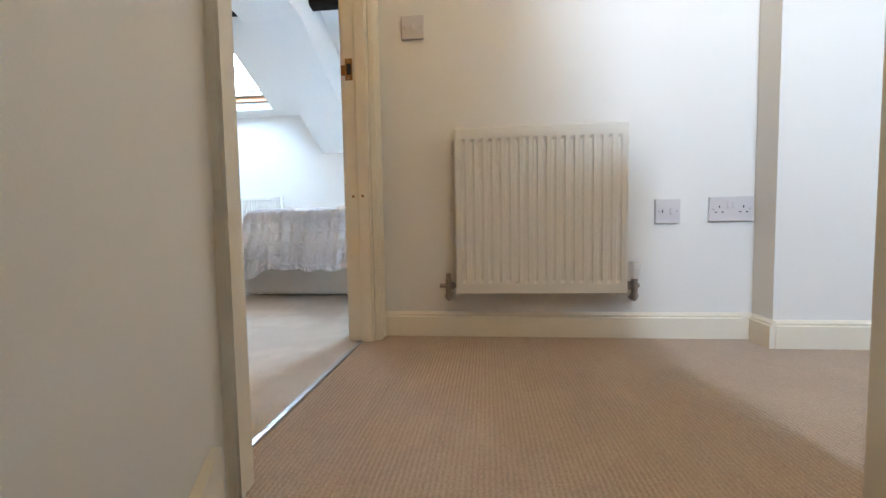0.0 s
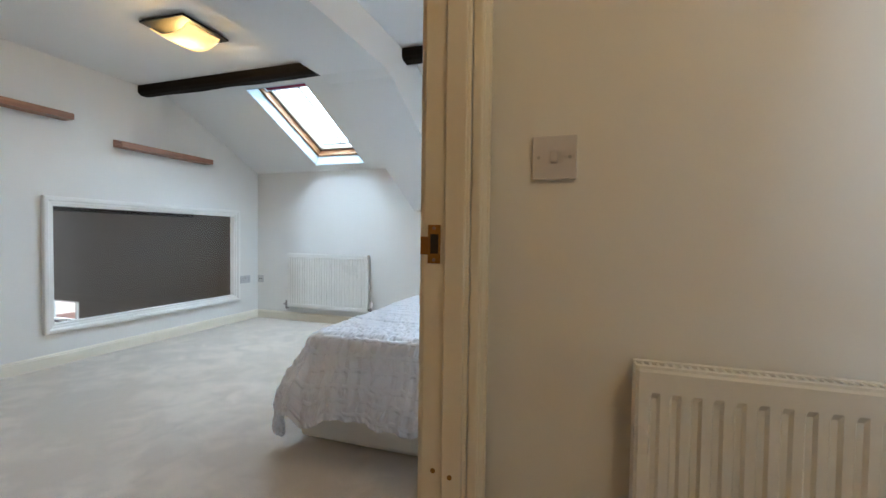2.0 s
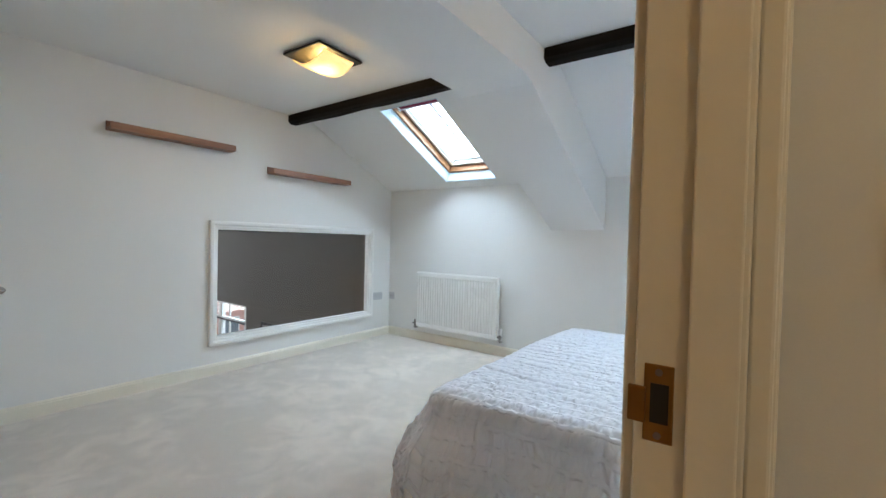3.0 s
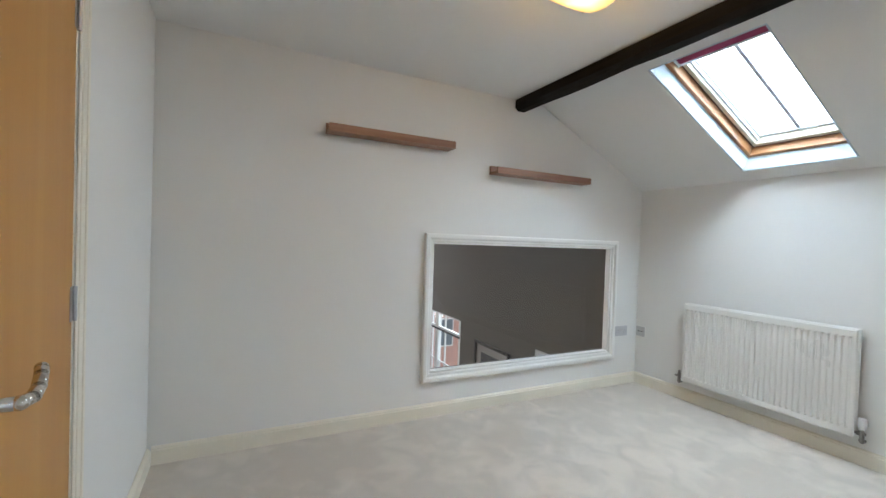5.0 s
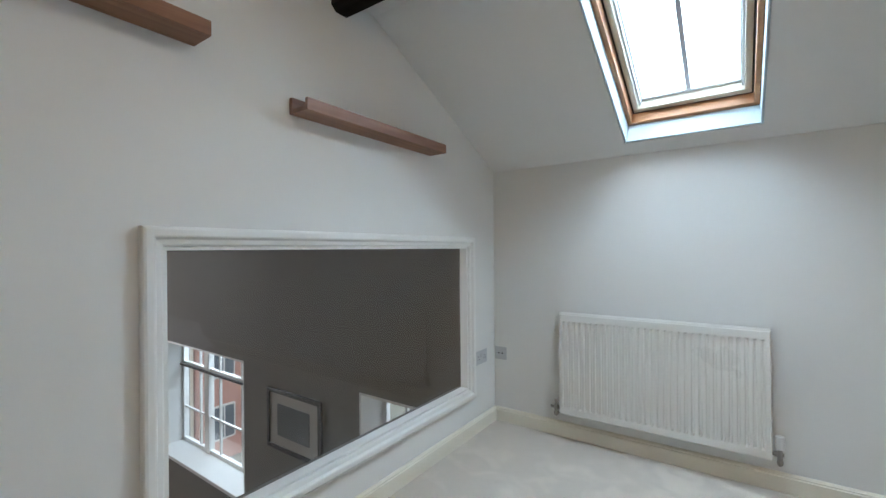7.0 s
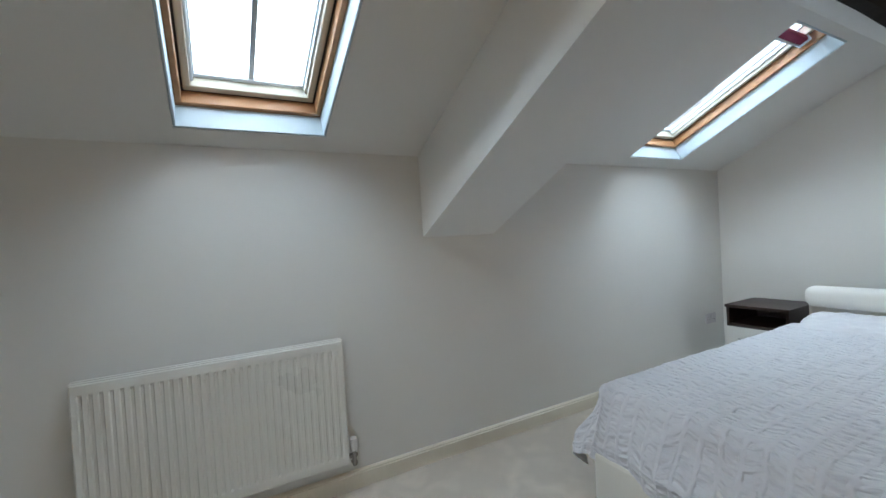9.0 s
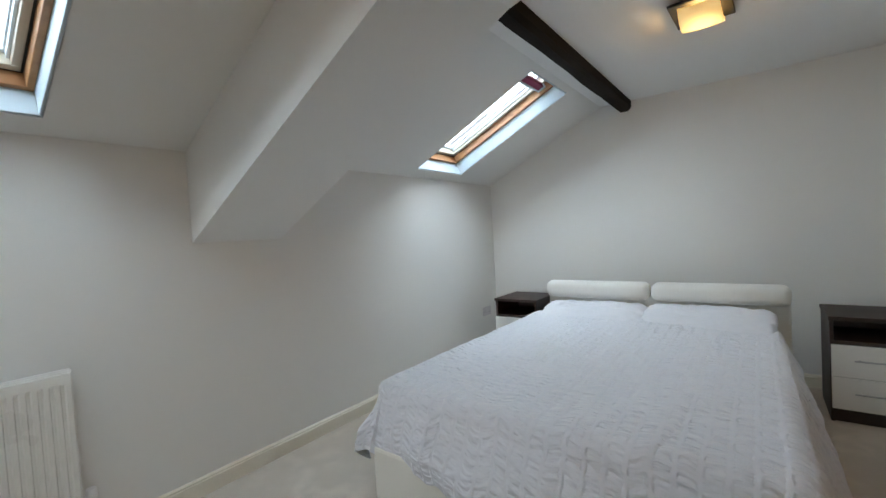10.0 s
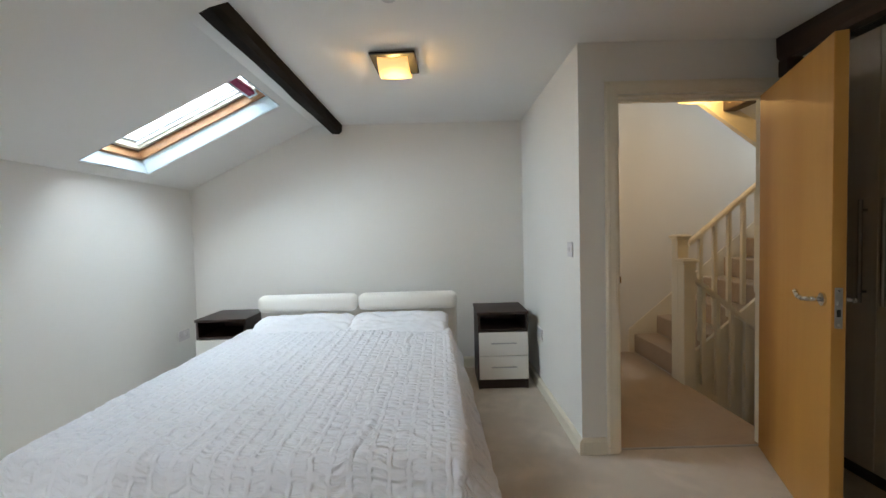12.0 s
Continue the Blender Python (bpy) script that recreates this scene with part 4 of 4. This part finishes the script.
def ledge(m, length, label):
    """A wooden picture ledge with a deep back and a front lip; runs along +y from the origin, out along +x."""
    s = thing("picture_ledge", m, label, "shelf", "picture ledges")
    part("backboard", B(0.001, 0.018, 0, length, 0, 0.062, bevel=0.0015), SHELF_OAK, s)
    part("base", B(0.018, 0.095, 0, length, 0, 0.018, bevel=0.0015), SHELF_OAK, s)
    part("lip", B(0.095, 0.11, 0.0, length, 0, 0.045, bevel=0.0015), SHELF_OAK, s)
    return s


ledge(pose(WEST, 3.02, 1.806), 0.82, "brown wooden picture ledge high on the white wall")
ledge(pose(WEST, 4.176, 1.682), 0.88, "brown wooden picture ledge above the inner window")


def ceiling_light(m, label, hx, hy):
    """Dark plate with a trough of amber glass below it, open at both ends; origin on the ceiling."""
    c = thing("ceiling_light", m, label, "ceiling light", "ceiling lights")
    part("base_plate", B(-hx, hx, -hy, hy, -0.026, -0.012, bevel=0.003), DARK, c, "dark rectangular back plate")
    part("ceiling_cup", B(-0.06, 0.06, -0.10, 0.10, -0.013, -0.001, bevel=0.002), DARK, c)
    bm = bmesh.new()
    n = 14
    g = []
    for i in range(n + 1):
        row = []
        for j in range(n + 1):
            u, v = -1 + 2 * i / n, -1 + 2 * j / n
            x, y = u * (hx - 0.02), v * (hy * 0.71 - 0.006 * u * u)
            z = -0.092 + 0.005 * v * v + 0.054 * abs(u) ** 2.2
            row.append(bm.verts.new((x, y, z)))
        g.append(row)
    for i in range(n):
        for j in range(n):
            bm.faces.new((g[i][j], g[i + 1][j], g[i + 1][j + 1], g[i][j + 1]))
    shade = part("glass_shade", bm, BULB, c, "lit amber glass shade", smooth=True)
    shade.visible_shadow = False
    thick = shade.modifiers.new("thickness", "SOLIDIFY")
    thick.thickness = 0.005
    part("bulb", rod(bmesh.new(), (0, -0.04, -0.045), (0, 0.04, -0.045), 0.010, 10), BULB_CORE, c)
    for x in (-0.08, 0.08):
        for y in (-0.04, 0.04):
            part("clip", rod(bmesh.new(), (x, y, -0.02), (x, y, -0.072), 0.005, 8), CHROME, c)
    return c


l1 = ceiling_light(pose(-3.47, 3.75, CEIL, 0, 0, 2), "lit amber glass trough ceiling light on a dark plate", 0.165, 0.17)
l2 = ceiling_light(pose(-1.235, 3.745, CEIL, 0, 0, -2), "lit amber glass trough ceiling light above the foot of the bed", 0.15, 0.125)
l3 = copy_thing(l2, pose(-0.58, 1.60, CEIL, 0, 0, 0))
tagged(l3, label="lit amber glass ceiling light over the stair landing")
alarm = thing("smoke_alarm", pose(-1.93, 3.70, CEIL), "small white round smoke alarm on the ceiling", "smoke alarm")
part("body", rod(bmesh.new(), (0, 0, -0.032), (0, 0, -0.001), 0.042, 24, 0.052), PLASTIC, alarm)
part("vent_ring", rod(bmesh.new(), (0, 0, -0.036), (0, 0, -0.032), 0.028, 20), GREY_PLASTIC, alarm)


# ---- bed ----
BX0, BX1, BY0, BY1 = -2.395, -0.235, 3.45, 5.0
bed = thing("bed", pose(0, 0, 0), "ivory upholstered double bed with a low padded headboard", "bed")
part("base", B(BX0, BX1, BY0, BY1, 0.012, 0.275, bevel=0.025, seg=3), IVORY, bed, "ivory faux-leather divan base")
for x in (BX0 + 0.1, BX1 - 0.1):
    for y in (BY0 + 0.1, BY1 - 0.1):
        part("foot", rod(bmesh.new(), (x, y, 0), (x, y, 0.04), 0.03), DARK, bed)
part("mattress", B(BX0 + 0.13, BX1 - 0.005, BY0 + 0.06, BY1 - 0.04, 0.275, 0.475, bevel=0.05, seg=3), PILLOW, bed)
HB0, HB1 = 3.394, 5.024
part("headboard", B(BX1 + 0.003, BX1 + 0.07, HB0, HB1, 0.0, 0.66, bevel=0.02, seg=3), IVORY, bed, "ivory padded headboard")
mid = (HB0 + HB1) / 2
for a, b in ((HB0 - 0.005, mid - 0.006), (mid + 0.006, HB1 + 0.005)):
    part("headrest_cushion", B(BX1 - 0.06, BX1 + 0.08, a, b, 0.63, 0.768, bevel=0.05, seg=5), IVORY, bed, "ivory padded headrest cushion", smooth=True)


def pillow(m, label):
    bm = bmesh.new()
    n = 40
    for sgn in (1, -1):
        g = []
        for i in range(n + 1):
            row = []
            for j in range(n + 1):
                u, v = -1 + 2 * i / n, -1 + 2 * j / n
                puff = max(0.0, (1 - u ** 4) * (1 - v ** 4)) ** 0.55
                pin = 1 - 0.06 * (u * u * v * v) - 0.03 * (1 - abs(u)) * v * v
                x, y = u * 0.22 * pin, v * 0.40 * pin
                z = sgn * 0.056 * puff + (0.017 * noise.noise((u * 4, v * 5, sgn * 3)) + 0.006 * noise.noise((u * 11, v * 14, sgn * 3)) if puff > 0.05 else 0)
                row.append(bm.verts.new((x, y, z)))
            g.append(row)
        for i in range(n):
            for j in range(n):
                f = (g[i][j], g[i + 1][j], g[i + 1][j + 1], g[i][j + 1])
                bm.faces.new(f if sgn > 0 else f[::-1])
    bmesh.ops.remove_doubles(bm, verts=bm.verts, dist=0.0005)
    ob = part("pillow", bm, PILLOW, smooth=True)
    ob.matrix_world = m
    return tagged(ob, label=label, category="pillow", group="pillows")


pillow(pose(-0.465, 4.60, 0.538, 0, -13, 2), "white cotton pillow lying against the headboard")
pillow(pose(-0.460, 3.86, 0.542, 0, -13, -4), "white cotton pillow lying against the headboard")


def duvet():
    """A cotton cover over the bed that falls over foot and sides in loose folds."""
    bm = bmesh.new()
    uv = bm.loops.layers.uv.new("UVMap")
    top = 0.52
    hx, hy0, hy1 = -0.50, BY0 + 0.03, BY1 - 0.01      # head edge; sides of the flat top
    fx0 = BX0 + 0.095
    over_s, over_n = 0.40, 0.335
    nu, nv = 400, 390
    Wd = (hy1 - hy0) + over_s + over_n
    r = 0.065

    def fall(s):
        """Run over a rounded edge by s: how far out and how far down."""
        if s <= 0:
            return s, 0.0
        a = s / r
        if a < math.pi / 2:
            return r * math.sin(a), r * (1 - math.cos(a))
        rest = s - r * math.pi / 2
        tuck = max(0.0, rest - 0.16)
        return r + 0.44 * (rest - 0.9 * tuck), r + 0.93 * rest
    pts = {}
    for i in range(nu + 1):
        for j in range(nv + 1):
            over_f = 0.49 - 0.18 * j / nv + 0.008 * math.sin(j * 0.14) + 0.022 * noise.noise((j * 0.07, 0, 0))
            fx = fx0 + 0.085 * max(0.0, 2 * j / nv - 1.0) ** 2
            L = (hx - fx) + over_f
            u, v = L * i / nu, Wd * j / nv
            su = u - (hx - fx)
            sv0, sv1 = over_s - v, v - (over_s + hy1 - hy0)
            ox, dx = fall(su) if su > 0 else (0, 0)
            sv = max(sv0, sv1)
            oy, dy = fall(sv) if sv > 0 else (0, 0)
            if sv0 > 0:
                oy *= 0.6 + 0.4 * min(1, u / 1.3)
                dy *= 1 + 0.28 * max(0.0, min(1.0, (u - 1.5) / 0.35)) ** 2 + 0.05 * noise.noise((u * 9, 0, 5)) + 0.03 * math.sin(u * 41)
            drop = max(dx, dy)
            x = fx - ox if su > 0 else hx - u
            y = (hy0 - oy) if sv0 > 0 else ((hy1 + oy) if sv1 > 0 else hy0 + (v - over_s))
            if sv > 0 and su > 0:       # the corner hangs as a rounded cone
                s = math.hypot(su, sv)
                o, drop = fall(s)
                o *= 1.0 + (0.28 if sv0 > 0 else 0.15) * min(1, s / 0.35)
                drop *= 0.96
                x = fx - o * su / s
                y = hy0 - o * sv / s if sv0 > 0 else hy1 + o * sv / s
            hang = min(1, drop / 0.2)
            wave = 0.020 * math.sin(11 * (u + v) + 3 * noise.noise((u * 2, v * 2, 0))) + 0.018 * noise.noise((u * 5, v * 5, 4))
            if su > 0:
                x -= hang * (0.005 + wave * 1.1)
            if sv > 0:
                y += (-1 if sv0 > 0 else 1) * hang * (0.008 + wave)
            flat = 1 - hang
            z = top - drop + flat * (0.012 * noise.noise((u * 1.6, v * 1.6, 2)) + 0.005 * noise.noise((u * 6, v * 5, 7)))
            # seersucker: stripes along the bed, each with its own row of short crosswise puckers
            lane = v / 0.062 + 0.12 * noise.noise((u * 2.5, v * 3, 5))
            inside = math.sin(math.pi * (lane - math.floor(lane)))
            row = 0.8 - 2.0 * abs(noise.noise((u * 25, math.floor(lane) * 7.31, 3))) + 0.6 * noise.noise((u * 52, math.floor(lane) * 3.7, 8))
            crinkle = row * inside ** 0.6 + 0.3 * noise.noise((u * 50, v * 22, 8))
            z += (0.3 + 0.7 * flat) * 0.0040 * crinkle + flat * 0.0014 * inside
            if hang > 0:
                x -= 0.0025 * hang * crinkle if su > 0 else 0
                y += 0.0025 * hang * crinkle if sv > 0 else 0
            if sv0 > 0:       # gathers down the long side
                gather = math.sin(u * 2 * math.pi / 0.058 + 2.5 * noise.noise((u * 3, v * 2, 6)))
                y -= 0.0085 * min(1, drop / 0.05) * gather * (0.55 + 0.45 * noise.noise((u * 4, 2, 2)))
            # long creases down the middle of the cover
            for cv, amp in ((0.69, 0.006), (1.17, 0.005), (0.86, 0.004), (1.5, 0.003)):
                d = v - cv - 0.045 * math.sin(u * 2.1 + cv * 5) - 0.03 * noise.noise((u * 6, cv, 0))
                z -= flat * amp * math.exp(-(d / 0.007) ** 2) * (0.5 + 0.5 * math.sin(u * 4.3 + cv * 9))
                z += flat * amp * 0.7 * math.exp(-((d - 0.022) / 0.013) ** 2) * (0.5 + 0.5 * math.sin(u * 4.3 + cv * 9))
            z += 0.018 * noise.noise((u * 3.3, v * 3.3, 11)) * hang
            # plump rise towards the pillows
            z += flat * (0.012 * (1 - min(1, u / 1.9)) + 0.022 * v / Wd)
            pts[i, j] = bm.verts.new((x, y, z if z > 0.06 else 0.03 + 0.03 * math.exp((z - 0.06) / 0.06)))
    for i in range(nu):
        for j in range(nv):
            f = bm.faces.new((pts[i, j], pts[i, j + 1], pts[i + 1, j + 1], pts[i + 1, j]))
            for loop, (a, b) in zip(f.loops, ((i, j), (i, j + 1), (i + 1, j + 1), (i + 1, j))):
                loop[uv].uv = (2.23 * a / nu, Wd * b / nv)
    ob = part("bed_cover", bm, COTTON, smooth=True)
    thick = ob.modifiers.new("thickness", "SOLIDIFY")
    thick.thickness, thick.offset = 0.008, -1
    return tagged(ob, label="white puckered seersucker duvet cover draped over the bed", category="duvet")


duvet()


def bedside(m, label):
    """Dark carcass with an open shelf above two white drawers; origin at floor, front at x=0 facing -x, running +y."""
    w, d, h = 0.395, 0.42, 0.618
    c = thing("bedside_cabinet", m, label, "bedside table", "bedside cabinets")
    part("top", B(-0.012, d, -0.006, w + 0.006, h - 0.022, h, bevel=0.002), WENGE, c)
    for y in (0, w - 0.018):
        part("side_panel", B(0, d, y, y + 0.018, 0, h - 0.022, bevel=0.001), WENGE, c)
    part("back_panel", B(d - 0.012, d - 0.002, 0.018, w - 0.018, 0.05, h - 0.022), WENGE, c)
    part("shelf", B(0.004, d - 0.012, 0.018, w - 0.018, 0.458, 0.476, bevel=0.001), WENGE, c)
    part("plinth", B(0.012, 0.028, 0.018, w - 0.018, 0.0, 0.075), WENGE, c)
    part("bottom", B(0.01, d - 0.012, 0.018, w - 0.018, 0.075, 0.09), WENGE, c)
    for z0, z1 in ((0.082, 0.268), (0.272, 0.456)):
        dr = part("drawer", B(-0.018, -0.001, 0.004, w - 0.004, z0, z1, bevel=0.002), GLOSS, c, "white gloss drawer front")
        zc = (z0 + z1) / 2 + 0.012
        bm = bmesh.new()
        rod(bm, (-0.045, w / 2 - 0.10, zc), (-0.045, w / 2 + 0.10, zc), 0.005)
        for y in (-0.075, 0.075):
            rod(bm, (-0.045, w / 2 + y, zc), (-0.018, w / 2 + y, zc), 0.004)
        part("handle", bm, STEEL, dr, "brushed steel bar handle")
    return c


n1 = bedside(pose(-0.413, 2.84, 0), "dark wood bedside cabinet with two white drawers")
n2 = copy_thing(n1, pose(-0.413, 5.062, 0))

# ---- wardrobe ----
wd = thing("wardrobe", pose(-2.62, 0.935, 0), "tall taupe laminate wardrobe with long dark bar handles", "wardrobe")
W_, D_, H_ = 1.08, 0.60, 2.125
part("carcass", B(0, W_, 0, D_ - 0.02, 0.09, H_, bevel=0.002), ASH_FRONT, wd)
part("plinth", B(0.01, W_ - 0.01, 0.02, D_ - 0.06, 0, 0.09), DARK, wd)
for i in range(4):
    a, b = i * W_ / 4 + 0.002, (i + 1) * W_ / 4 - 0.002
    dr = part("door", B(a, b, D_ - 0.019, D_, 0.092, H_ - 0.002, bevel=0.002), ASH_FRONT, wd)
    x = b - 0.05 if i % 2 == 0 else a + 0.05
    bm = bmesh.new()
    rod(bm, (x, D_ + 0.03, 0.88), (x, D_ + 0.03, 1.36), 0.009)
    for z in (0.93, 1.31):
        rod(bm, (x, D_, z), (x, D_ + 0.03, z), 0.006)
    part("handle", bm, OLD_METAL, dr, "long dark metal bar handle")
